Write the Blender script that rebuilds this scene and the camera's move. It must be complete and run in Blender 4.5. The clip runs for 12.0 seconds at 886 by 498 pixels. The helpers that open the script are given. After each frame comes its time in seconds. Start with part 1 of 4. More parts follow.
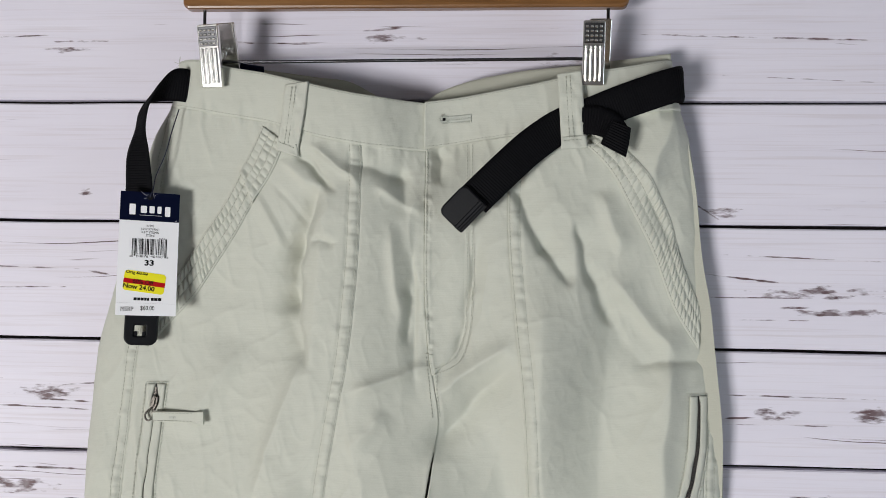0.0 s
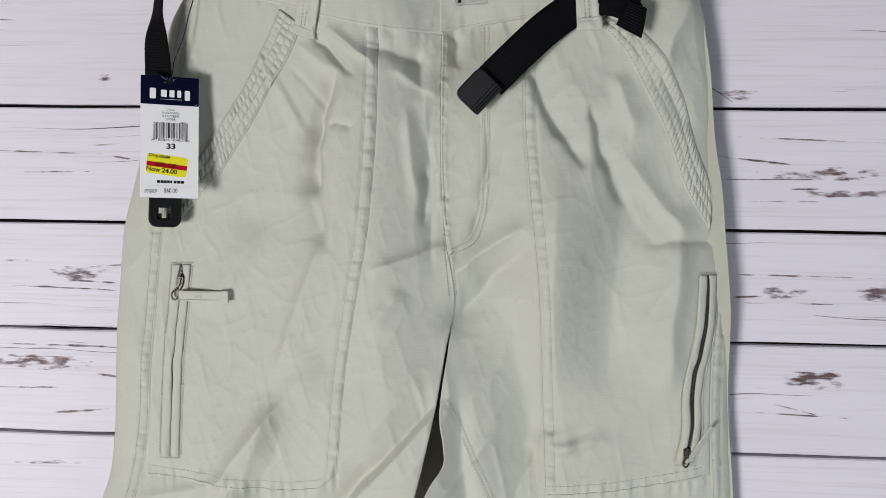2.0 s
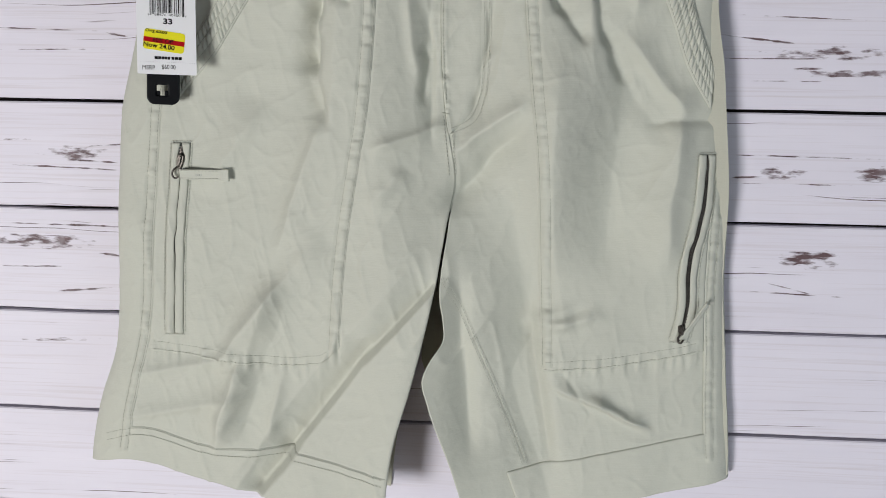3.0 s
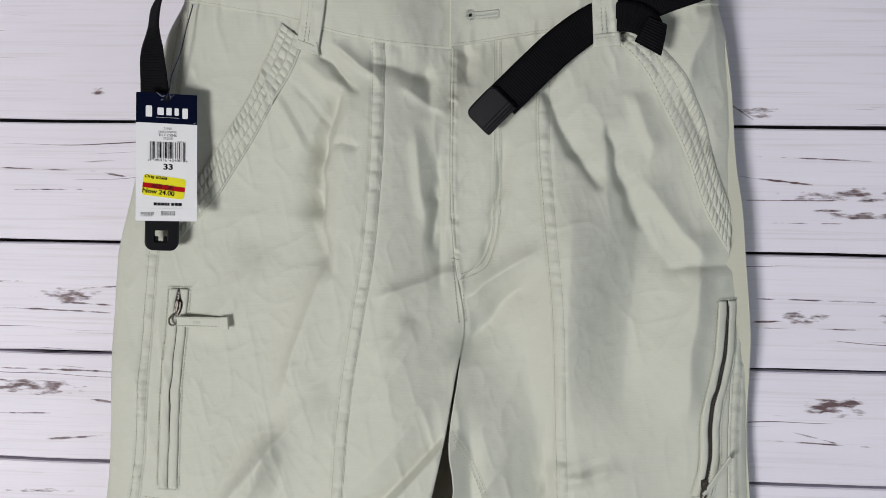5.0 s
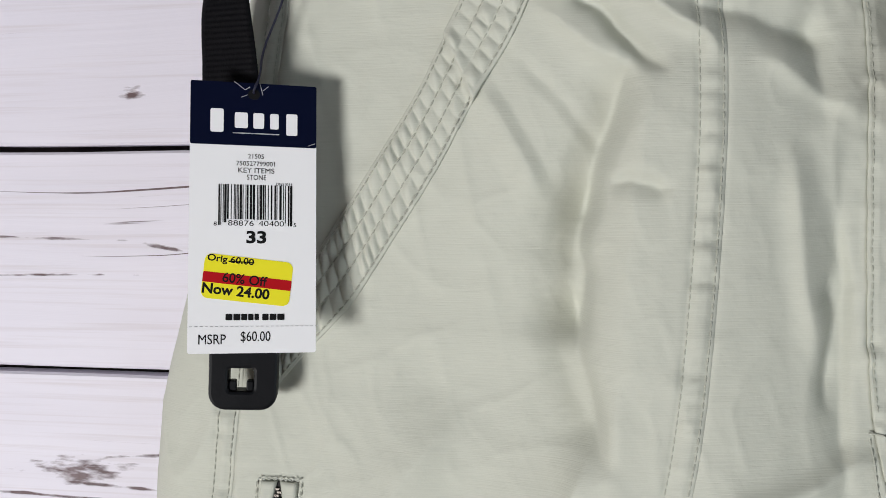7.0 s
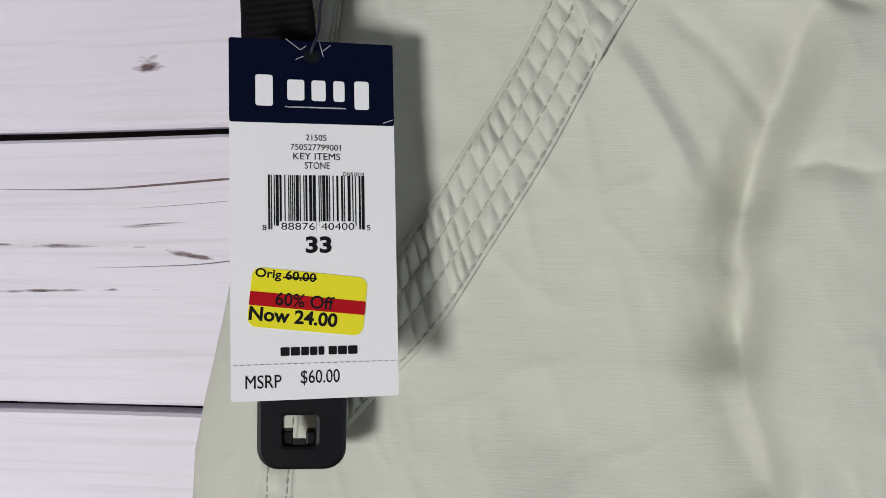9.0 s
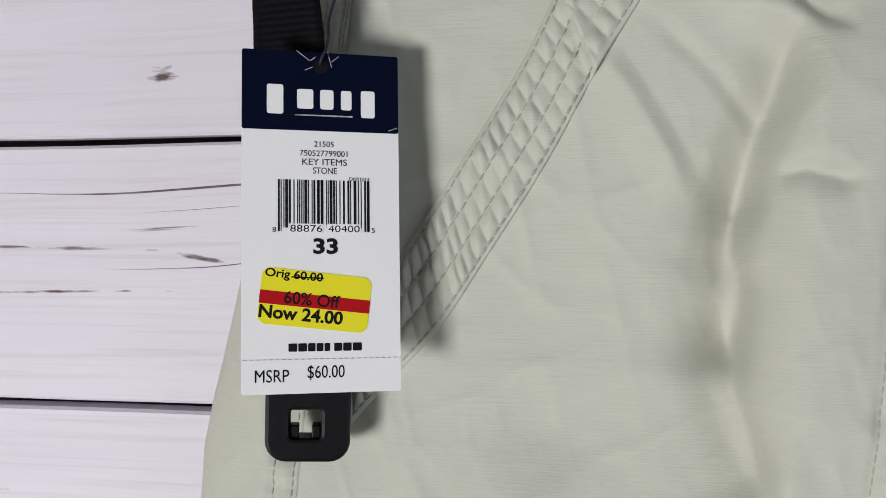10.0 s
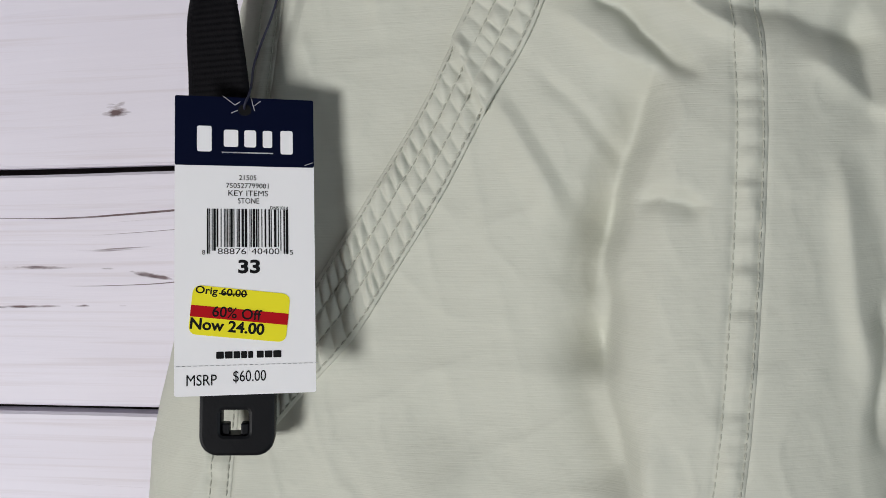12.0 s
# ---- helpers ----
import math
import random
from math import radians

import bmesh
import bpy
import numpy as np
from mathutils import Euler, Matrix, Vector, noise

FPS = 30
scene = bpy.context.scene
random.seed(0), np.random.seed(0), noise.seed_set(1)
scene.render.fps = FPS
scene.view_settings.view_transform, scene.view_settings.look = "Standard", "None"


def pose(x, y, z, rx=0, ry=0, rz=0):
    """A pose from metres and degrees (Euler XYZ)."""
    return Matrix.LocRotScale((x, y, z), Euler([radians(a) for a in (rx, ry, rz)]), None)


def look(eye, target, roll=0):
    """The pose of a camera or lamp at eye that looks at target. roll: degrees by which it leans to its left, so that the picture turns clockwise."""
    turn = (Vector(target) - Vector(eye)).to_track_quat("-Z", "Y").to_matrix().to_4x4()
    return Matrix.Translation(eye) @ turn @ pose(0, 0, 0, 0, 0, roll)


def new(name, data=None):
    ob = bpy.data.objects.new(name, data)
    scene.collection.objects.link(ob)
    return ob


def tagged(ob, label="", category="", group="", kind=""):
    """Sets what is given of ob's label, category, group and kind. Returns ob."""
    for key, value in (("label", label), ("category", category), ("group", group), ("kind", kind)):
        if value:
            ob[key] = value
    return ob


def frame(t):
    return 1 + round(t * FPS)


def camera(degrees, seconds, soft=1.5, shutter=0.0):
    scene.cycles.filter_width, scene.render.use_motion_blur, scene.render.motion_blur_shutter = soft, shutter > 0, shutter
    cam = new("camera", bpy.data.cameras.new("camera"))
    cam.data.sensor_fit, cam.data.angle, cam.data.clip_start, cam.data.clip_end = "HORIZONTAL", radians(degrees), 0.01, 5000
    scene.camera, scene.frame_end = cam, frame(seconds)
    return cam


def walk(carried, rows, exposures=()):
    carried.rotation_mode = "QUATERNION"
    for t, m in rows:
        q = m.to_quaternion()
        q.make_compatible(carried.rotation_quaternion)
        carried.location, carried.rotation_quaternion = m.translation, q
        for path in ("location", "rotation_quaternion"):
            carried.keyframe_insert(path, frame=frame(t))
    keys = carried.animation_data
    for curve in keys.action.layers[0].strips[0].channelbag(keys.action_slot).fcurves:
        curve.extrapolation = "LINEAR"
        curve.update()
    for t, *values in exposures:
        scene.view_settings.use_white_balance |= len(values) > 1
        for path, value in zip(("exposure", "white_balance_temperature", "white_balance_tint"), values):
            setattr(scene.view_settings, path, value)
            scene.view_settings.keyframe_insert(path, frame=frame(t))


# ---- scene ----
cam = camera(49.0, 12.0, soft=0.8)
PATH = [
    (0, (0.06, -0.804, 1.317), (-0.078, 1.19, 1.385), 0.8),
    (0.5, (0.065, -0.811, 1.313), (-0.089, 1.183, 1.368), 0.6),
    (1, (0.067, -0.819, 1.308), (-0.099, 1.174, 1.336), 0.8),
    (1.5, (0.063, -0.815, 1.307), (-0.103, 1.178, 1.271), 0.7),
    (2, (0.058, -0.821, 1.304), (-0.102, 1.168, 1.162), 0.6),
    (2.5, (0.053, -0.825, 1.288), (-0.091, 1.154, 1.036), 0.7),
    (2.7, (0.052, -0.827, 1.288), (-0.088, 1.145, 0.986), 0.8),
    (3.5, (0.062, -0.826, 1.297), (-0.1, 1.15, 0.92), 0.8),
    (4.3, (0.069, -0.817, 1.317), (-0.111, 1.154, 1.022), 0.9),
    (4.5, (0.063, -0.818, 1.318), (-0.106, 1.160, 1.073), 0.9),
    (5, (0.040, -0.787, 1.332), (-0.101, 1.201, 1.163), 0.7),
    (5.5, (0.023, -0.769, 1.328), (-0.108, 1.224, 1.225), 1.5),
    (6, (0.025, -0.681, 1.320), (-0.221, 1.303, 1.254), 1.5),
    (6.5, (-0.027, -0.565, 1.3275), (-0.380, 1.4015, 1.2425), 0.4),
    (7, (-0.101, -0.381, 1.341), (-0.441, 1.588, 1.251), 0.0),
    (7.5, (-0.148, -0.296, 1.34), (-0.46, 1.675, 1.199), -0.7),
    (7.7, (-0.15, -0.287, 1.343), (-0.471, 1.68, 1.18), -1.8),
    (9.3, (-0.147, -0.308, 1.342), (-0.523, 1.653, 1.242), -0.6),
    (9.5, (-0.148, -0.313, 1.339), (-0.533, 1.647, 1.243), -0.5),
    (10, (-0.144, -0.312, 1.34), (-0.512, 1.652, 1.256), -0.5),
    (10.5, (-0.136, -0.328, 1.341), (-0.507, 1.636, 1.275), -0.6),
    (11, (-0.128, -0.338, 1.341), (-0.509, 1.625, 1.279), -0.5),
    (11.5, (-0.117, -0.345, 1.346), (-0.486, 1.62, 1.282), -0.9),
    (12, (-0.109, -0.349, 1.345), (-0.457, 1.62, 1.278), -0.9),
]
EXPOSURES = [(0.0, -0.02), (1.5, -0.04), (2.5, -0.10), (5.0, -0.07), (6.0, -0.05), (7.0, 0.06), (7.5, -0.02), (9.3, -0.10), (12.0, -0.08)]
walk(cam, [(t, look(eye, target, roll)) for t, eye, target, roll in PATH], EXPOSURES)

# ---- light: sky, a key from the low left and an added fill ----
world = bpy.data.worlds.new("sky")
scene.world = world
world.use_nodes = True
sky = world.node_tree.nodes.new("ShaderNodeTexSky")
sky.sky_type, sky.sun_disc, sky.sun_elevation, sky.sun_rotation = "NISHITA", False, radians(35), radians(250)
world.node_tree.links.new(sky.outputs[0], world.node_tree.nodes["Background"].inputs[0])
world.node_tree.nodes["Background"].inputs[1].default_value = 0.1


def area_lamp(name, m, width, height, power, colour):
    lamp = bpy.data.lights.new(name, "AREA")
    lamp.shape, lamp.size, lamp.size_y, lamp.energy, lamp.color = "RECTANGLE", width, height, power, colour
    ob = new(name, lamp)
    ob.matrix_world = m
    return ob


# key from the low left, after the cast shadows; its window is assumed
area_lamp("key_light", look((-1.28, -2.62, 0.45), (0.0, 0, 1.2)), 0.70, 0.62, 74, (0.995, 0.985, 0.985))
# added fill with no known source, brightens the right side
area_lamp("fill_light", look((1.32, -1.1, 0.78), (0.15, 0, 1.1)), 1.0, 0.8, 6.6, (0.78, 0.90, 1.0))


# ---- materials ----
def node_material(name, rough=0.6, metal=0.0):
    m = bpy.data.materials.new(name)
    m.use_nodes = True
    n, l = m.node_tree.nodes, m.node_tree.links
    b = n["Principled BSDF"]
    b.inputs["Roughness"].default_value, b.inputs["Metallic"].default_value = rough, metal
    return m, n, l, b


def coords(n, l, scale=(1, 1, 1), kind="Object"):
    tc, mp = n.new("ShaderNodeTexCoord"), n.new("ShaderNodeMapping")
    mp.inputs["Scale"].default_value = scale
    l.new(tc.outputs[kind], mp.inputs[0])
    return mp.outputs[0]


def noise_node(n, l, vec, scale, detail=4.0, rough=0.55):
    t = n.new("ShaderNodeTexNoise")
    t.inputs["Scale"].default_value, t.inputs["Detail"].default_value, t.inputs["Roughness"].default_value = scale, detail, rough
    l.new(vec, t.inputs["Vector"])
    return t.outputs["Fac"]


def ramp(n, l, fac, stops):
    r = n.new("ShaderNodeValToRGB")
    e = r.color_ramp.elements
    while len(e) < len(stops):
        e.new(0.5)
    for k, (p, c) in zip(e, stops):
        k.position, k.color = p, (*c, 1) if len(c) == 3 else c
    l.new(fac, r.inputs[0])
    return r.outputs["Color"]


def calc(n, l, op, a, b=None, clamp=False):
    m = n.new("ShaderNodeMath")
    m.operation, m.use_clamp = op, clamp
    for k, v in ((0, a), (1, b)):
        if v is None:
            continue
        if isinstance(v, (int, float)):
            m.inputs[k].default_value = v
        else:
            l.new(v, m.inputs[k])
    return m.outputs[0]


def mix(n, l, fac, a, b):
    m = n.new("ShaderNodeMix")
    m.data_type = "RGBA"
    for k, v in ((0, fac), (6, a), (7, b)):
        if isinstance(v, (int, float)):
            m.inputs[k].default_value = v
        elif isinstance(v, tuple):
            m.inputs[k].default_value = (*v, 1)
        else:
            l.new(v, m.inputs[k])
    return m.outputs[2]


def bump(n, l, b, height, strength, distance):
    k = n.new("ShaderNodeBump")
    k.inputs["Strength"].default_value, k.inputs["Distance"].default_value = strength, distance
    l.new(height, k.inputs["Height"])
    l.new(k.outputs[0], b.inputs["Normal"])


def fabric(name, colour, weave=0.35):
    """Plain-woven cotton and nylon with a fine horizontal rib."""
    m, n, l, b = node_material(name, 0.72)
    v = coords(n, l)
    c = mix(n, l, noise_node(n, l, v, 9, 3), tuple(k * 0.965 for k in colour), tuple(min(1, k * 1.03) for k in colour))
    thread = noise_node(n, l, coords(n, l, (60, 60, 2200)), 1.0, 2)
    c = mix(n, l, calc(n, l, "MULTIPLY", thread, 0.35), c, tuple(k * 0.78 for k in colour))
    l.new(c, b.inputs["Base Color"])
    b.inputs["Sheen Weight"].default_value = 0.12
    b.inputs["Specular IOR Level"].default_value = 0.3
    crumple = calc(n, l, "MULTIPLY", noise_node(n, l, v, 130, 3), 0.8)
    bump(n, l, b, calc(n, l, "ADD", calc(n, l, "MULTIPLY", thread, 0.28), crumple), weave, 0.0011)
    return m


STONE = fabric("stone_cotton", (0.528, 0.540, 0.470))
# back cloth: the same cotton in a darker, slightly warmer tone
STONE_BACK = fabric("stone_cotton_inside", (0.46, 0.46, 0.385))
THREAD = fabric("sewing_thread", (0.40, 0.41, 0.35), 0.15)


def webbing():
    m, n, l, b = node_material("black_webbing", 0.62)
    v = coords(n, l)
    l.new(mix(n, l, noise_node(n, l, v, 900, 2), (0.0015, 0.0015, 0.002), (0.006, 0.006, 0.0075)), b.inputs["Base Color"])
    b.inputs["Specular IOR Level"].default_value = 0.06
    bump(n, l, b, noise_node(n, l, v, 1600, 2), 0.5, 0.0004)
    return m


def plain(name, colour, rough, metal=0.0, grain=0.06, scale=60, relief=0.0, gloss=0.5):
    m, n, l, b = node_material(name, rough, metal)
    v = coords(n, l)
    b.inputs["Specular IOR Level"].default_value = gloss
    f = noise_node(n, l, v, scale, 4)
    l.new(mix(n, l, f, tuple(k * (1 - grain) for k in colour), tuple(min(1, k * (1 + grain)) for k in colour)), b.inputs["Base Color"])
    r = calc(n, l, "ADD", calc(n, l, "MULTIPLY", f, 0.12), rough - 0.06)
    l.new(r, b.inputs["Roughness"])
    if relief:
        bump(n, l, b, noise_node(n, l, v, scale * 6, 3), relief, 0.0006)
    return m


WEBBING = webbing()
BLACK_PLASTIC = plain("black_plastic", (0.005, 0.0055, 0.007), 0.42, 0, 0.2, 90, 0.12, 0.14)
# chrome of wire and grips, its dark reflections put into the base colour
DARK_CHROME = plain("dark_chrome", (0.10, 0.10, 0.105), 0.25, 1.0, 0.05, 40)
CHROME = plain("chrome", (0.80, 0.79, 0.76), 0.17, 1.0, 0.03, 40)
BRASS = plain("aged_brass", (0.10, 0.09, 0.08), 0.38, 1.0, 0.3, 300, 0.3)
CARD = plain("white_card", (0.89, 0.89, 0.91), 0.5, 0, 0.015, 25)
NAVY = plain("navy_print", (0.001, 0.003, 0.018), 0.5, 0, 0.15, 30, 0, 0.1)
INK = plain("black_ink", (0.005, 0.005, 0.006), 0.6, 0, 0.1, 200, 0, 0.2)
YELLOW = plain("yellow_sticker", (0.88, 0.80, 0.02), 0.4, 0, 0.03, 60)
RED = plain("red_print", (0.45, 0.006, 0.012), 0.5, 0, 0.05, 60, 0, 0.15)
PAPER_WEAR = plain("worn_paper", (0.6, 0.6, 0.62), 0.7, 0, 0.1, 500)
CORD = plain("navy_cord", (0.01, 0.011, 0.03), 0.6, 0, 0.2, 900)
STITCH_GREEN = plain("sage_thread", (0.44, 0.46, 0.41), 0.7, 0, 0.1, 900)
PLASTER = plain("grey_plaster", (0.18, 0.18, 0.18), 0.8, 0, 0.03, 4, 0.2)
FLOOR_WOOD = plain("oak_floor", (0.20, 0.15, 0.10), 0.5, 0, 0.25, 9, 0.2)


def hanger_wood():
    m, n, l, b = node_material("varnished_wood", 0.32)
    f = noise_node(n, l, coords(n, l, (6, 60, 90)), 1.6, 5)
    l.new(ramp(n, l, f, [(0.3, (0.12, 0.052, 0.015)), (0.55, (0.20, 0.092, 0.029)), (0.75, (0.28, 0.145, 0.055))]), b.inputs["Base Color"])
    b.inputs["Coat Weight"].default_value = 0.3
    bump(n, l, b, f, 0.1, 0.001)
    return m


# knots and worn spots of the boards: across, up, half width, half height, depth of wear
KNOTS = [(-0.352, 1.2145, 0.030, 0.007, 1.0), (0.288, 1.209, 0.020, 0.0065, 1.0), (0.366, 1.210, 0.016, 0.006, 1.0), (0.318, 1.134, 0.026, 0.010, 1.0),
         (0.243, 1.380, 0.016, 0.004, 1.0), (-0.388, 1.130, 0.045, 0.0065, 1.0), (-0.322, 1.394, 0.008, 0.004, 0.8), (-0.345, 1.522, 0.03, 0.003, 0.8),
         (-0.05, 1.532, 0.03, 0.004, 0.9), (0.105, 1.512, 0.02, 0.006, 0.9), (0.32, 1.312, 0.05, 0.006, 0.9), (0.35, 1.295, 0.06, 0.003, 0.9)]


# cracks in the paint: middle across and up, half length, half height, strength, slope
CRACKS_WEST = [(-0.374, 1.3256, 0.0508, 0.0008, 1, -0.026), (-0.3114, 1.3222, 0.0118, 0.001, 1, -0.182), (-0.3629, 1.3078, 0.0629, 0.0007, 0.9, 0.013), (-0.4091, 1.2255, 0.0206, 0.001, 1, 0.01),
         (-0.3282, 1.2212, 0.0257, 0.0009, 1, 0.076), (-0.3332, 1.2068, 0.0302, 0.0009, 1, -0.045), (-0.37, 1.2007, 0.0608, 0.0008, 0.95, -0.03), (-0.3706, 1.1466, 0.0628, 0.001, 1, -0.008),
         (-0.3239, 1.1194, 0.0182, 0.0012, 1, -0.148), (-0.389, 1.1064, 0.0464, 0.0008, 0.85, 0.02), (-0.359, 1.0842, 0.031, 0.0012, 0.85, 0.094), (-0.3748, 1.0356, 0.0452, 0.0022, 0.55, 0.033),
         (-0.3214, 1.5306, 0.0315, 0.0012, 1, 0.013), (-0.3824, 1.5354, 0.0345, 0.0007, 0.8, 0.028), (-0.1452, 1.528, 0.0512, 0.0008, 0.8, -0.004), (-0.0488, 1.5408, 0.0353, 0.0013, 0.75, 0.096)]
CRACKS_EAST = [(0.2956, 1.342, 0.0724, 0.0006, 0.9, -0.035), (0.2593, 1.3236, 0.0355, 0.0009, 1, -0.11), (0.2992, 1.3075, 0.0744, 0.0006, 0.95, 0.007), (0.3333, 1.3081, 0.0181, 0.0014, 1, 0.019),
         (0.3079, 1.2994, 0.0133, 0.0011, 0.9, 0.011), (0.3327, 1.2931, 0.0392, 0.0007, 0.8, 0.005), (0.299, 1.2884, 0.0732, 0.0006, 0.8, 0.004), (0.3036, 1.2234, 0.0547, 0.0008, 1, -0.012),
         (0.2541, 1.2044, 0.0244, 0.0009, 1, 0.055), (0.3028, 1.1992, 0.0585, 0.0007, 0.9, 0), (0.312, 1.132, 0.0132, 0.0015, 1, 0.592), (0.2968, 1.1064, 0.022, 0.0008, 0.9, -0.232),
         (0.31, 1.1004, 0.0493, 0.0007, 0.9, -0.034), (0.2934, 1.4966, 0.0852, 0.0006, 0.9, -0.05), (0.2307, 1.3792, 0.0132, 0.0012, 1, -0.655), (0.2806, 1.5316, 0.0944, 0.001, 0.95, -0.029)]


def painted_board():
    """White paint on knotty boards, worn through along the grain."""
    m, n, l, b = node_material("worn_white_paint", 0.55)
    v = coords(n, l)
    warp = n.new("ShaderNodeVectorMath")
    warp.operation = "ADD"
    sway = n.new("ShaderNodeTexNoise")
    sway.inputs["Scale"].default_value = 5.0
    l.new(v, sway.inputs["Vector"])
    dim = n.new("ShaderNodeVectorMath")
    dim.operation = "MULTIPLY"
    dim.inputs[1].default_value = (0.0, 0.0, 0.022)
    l.new(sway.outputs["Color"], dim.inputs[0])
    l.new(v, warp.inputs[0])
    l.new(dim.outputs[0], warp.inputs[1])
    st = n.new("ShaderNodeMapping")
    st.inputs["Scale"].default_value = (5.0, 20, 280)
    l.new(warp.outputs[0], st.inputs[0])
    grain = noise_node(n, l, st.outputs[0], 1.0, 4, 0.6)
    where = noise_node(n, l, coords(n, l, (3.0, 4, 11)), 1.7, 3)
    wear = calc(n, l, "ADD", grain, calc(n, l, "MULTIPLY", calc(n, l, "SUBTRACT", where, 0.5), 0.55))
    wear_mask = ramp(n, l, wear, [(0.71, (0, 0, 0)), (0.75, (1, 1, 1))])
    lines = n.new("ShaderNodeMapping")
    lines.inputs["Scale"].default_value = (2.4, 9, 520)
    l.new(warp.outputs[0], lines.inputs[0])
    crack = calc(n, l, "ADD", noise_node(n, l, lines.outputs[0], 1.0, 3, 0.5), calc(n, l, "MULTIPLY", calc(n, l, "SUBTRACT", noise_node(n, l, coords(n, l, (4, 4, 14)), 1.3, 3), 0.5), 0.35))
    total = calc(n, l, "MAXIMUM", wear_mask, ramp(n, l, crack, [(0.715, (0, 0, 0)), (0.74, (1, 1, 1))]))
    edge = noise_node(n, l, coords(n, l, (60, 60, 240)), 1.0, 4)
    sep = n.new("ShaderNodeSeparateXYZ")
    l.new(v, sep.inputs[0])
    for x, z, w, h, s, lean in [(*k, 0.0) for k in KNOTS] + CRACKS_WEST + CRACKS_EAST:
        dx = calc(n, l, "DIVIDE", calc(n, l, "SUBTRACT", sep.outputs[0], x), w)
        rise = calc(n, l, "MULTIPLY", calc(n, l, "SUBTRACT", sep.outputs[0], x), lean) if lean else 0.0
        dz = calc(n, l, "DIVIDE", calc(n, l, "SUBTRACT", calc(n, l, "SUBTRACT", sep.outputs[2], z), rise), h)
        d = calc(n, l, "ADD", calc(n, l, "MULTIPLY", dx, dx), calc(n, l, "MULTIPLY", dz, dz))
        k = calc(n, l, "SUBTRACT", 1.15 * s, d)
        k = calc(n, l, "ADD", k, calc(n, l, "MULTIPLY", calc(n, l, "SUBTRACT", edge, 0.56), 6.0), True)
        k = calc(n, l, "MULTIPLY", k, calc(n, l, "GREATER_THAN", 2.2, d))
        total = calc(n, l, "MAXIMUM", total, k)
    fade = noise_node(n, l, v, 70, 3)
    total = calc(n, l, "MULTIPLY", total, calc(n, l, "ADD", fade, 0.45), True)
    paint = mix(n, l, noise_node(n, l, coords(n, l, (3, 3, 30)), 1.5, 4), (0.645, 0.617, 0.70), (0.745, 0.72, 0.80))
    fine = ramp(n, l, noise_node(n, l, coords(n, l, (7, 7, 420)), 1.0, 3), [(0.52, (0, 0, 0)), (0.72, (1, 1, 1))])
    paint = mix(n, l, calc(n, l, "MULTIPLY", fine, 0.35), paint, (0.50, 0.44, 0.46))
    bare = mix(n, l, noise_node(n, l, coords(n, l, (20, 20, 120)), 1.0, 3), (0.028, 0.014, 0.017), (0.18, 0.105, 0.112))
    l.new(mix(n, l, total, paint, bare), b.inputs["Base Color"])
    bump(n, l, b, calc(n, l, "SUBTRACT", calc(n, l, "MULTIPLY", grain, 0.4), total), 0.35, 0.0012)
    return m


BOARD = painted_board()
DARK_GAP = plain("dark_gap", (0.02, 0.014, 0.013), 0.9, 0, 0.3, 30)
WOOD = hanger_wood()


# ---- building helpers ----
def part(name, data, material, parent=None, label=""):
    """One mesh object from a bmesh or a mesh, under its parent."""
    if isinstance(data, bmesh.types.BMesh):
        me = bpy.data.meshes.new(name)
        data.to_mesh(me)
        data.free()
    else:
        me = data
    if material and not me.materials:
        me.materials.append(material)
    ob = new(name, me)
    ob.parent = parent
    if label:
        ob["label"] = label
    return ob


def thing(name, label, category, group="", at=(0, 0, 0), kind=""):
    e = new(name)
    e.location = at
    e.empty_display_size = 0.02
    return tagged(e, label, category, group, kind)


def mesh_of(name, verts, faces, smooth=True):
    me = bpy.data.meshes.new(name)
    me.from_pydata([tuple(map(float, v)) for v in verts], [], faces)
    if smooth:
        me.polygons.foreach_set("use_smooth", [True] * len(me.polygons))
    me.update()
    return me


def box_bm(x0, x1, y0, y1, z0, z1, bevel=0.0, segments=2):
    bm = bmesh.new()
    bmesh.ops.create_cube(bm, size=1.0)
    for v in bm.verts:
        v.co = Vector((x0 if v.co.x < 0 else x1, y0 if v.co.y < 0 else y1, z0 if v.co.z < 0 else z1))
    if bevel:
        bmesh.ops.bevel(bm, geom=bm.edges[:], offset=bevel, segments=segments, affect="EDGES", profile=0.5)
    return bm


def curve_of(points):
    """A smooth function through a few (place, value) pairs, flat beyond the ends."""
    pts = sorted(points)
    t = np.array([p[0] for p in pts], float)
    v = np.array([p[1] for p in pts], float)
    slope = np.gradient(v, t)

    def f(q):
        q = np.clip(np.asarray(q, float), t[0], t[-1])
        k = np.clip(np.searchsorted(t, q) - 1, 0, len(t) - 2)
        h = t[k + 1] - t[k]
        s = (q - t[k]) / h
        return ((1 + 2 * s) * (1 - s) ** 2 * v[k] + s * (1 - s) ** 2 * h * slope[k] + s * s * (3 - 2 * s) * v[k + 1] + s * s * (s - 1) * h * slope[k + 1])
    return f


def lattice(ix, iz, seed):
    h = (ix.astype(np.int64) * 374761393 + iz.astype(np.int64) * 668265263 + seed * 974711) & 0x7FFFFFFF
    h = ((h ^ (h >> 13)) * 1274126177) & 0x7FFFFFFF
    return ((h ^ (h >> 16)) & 0xFFFF) / 65535.0


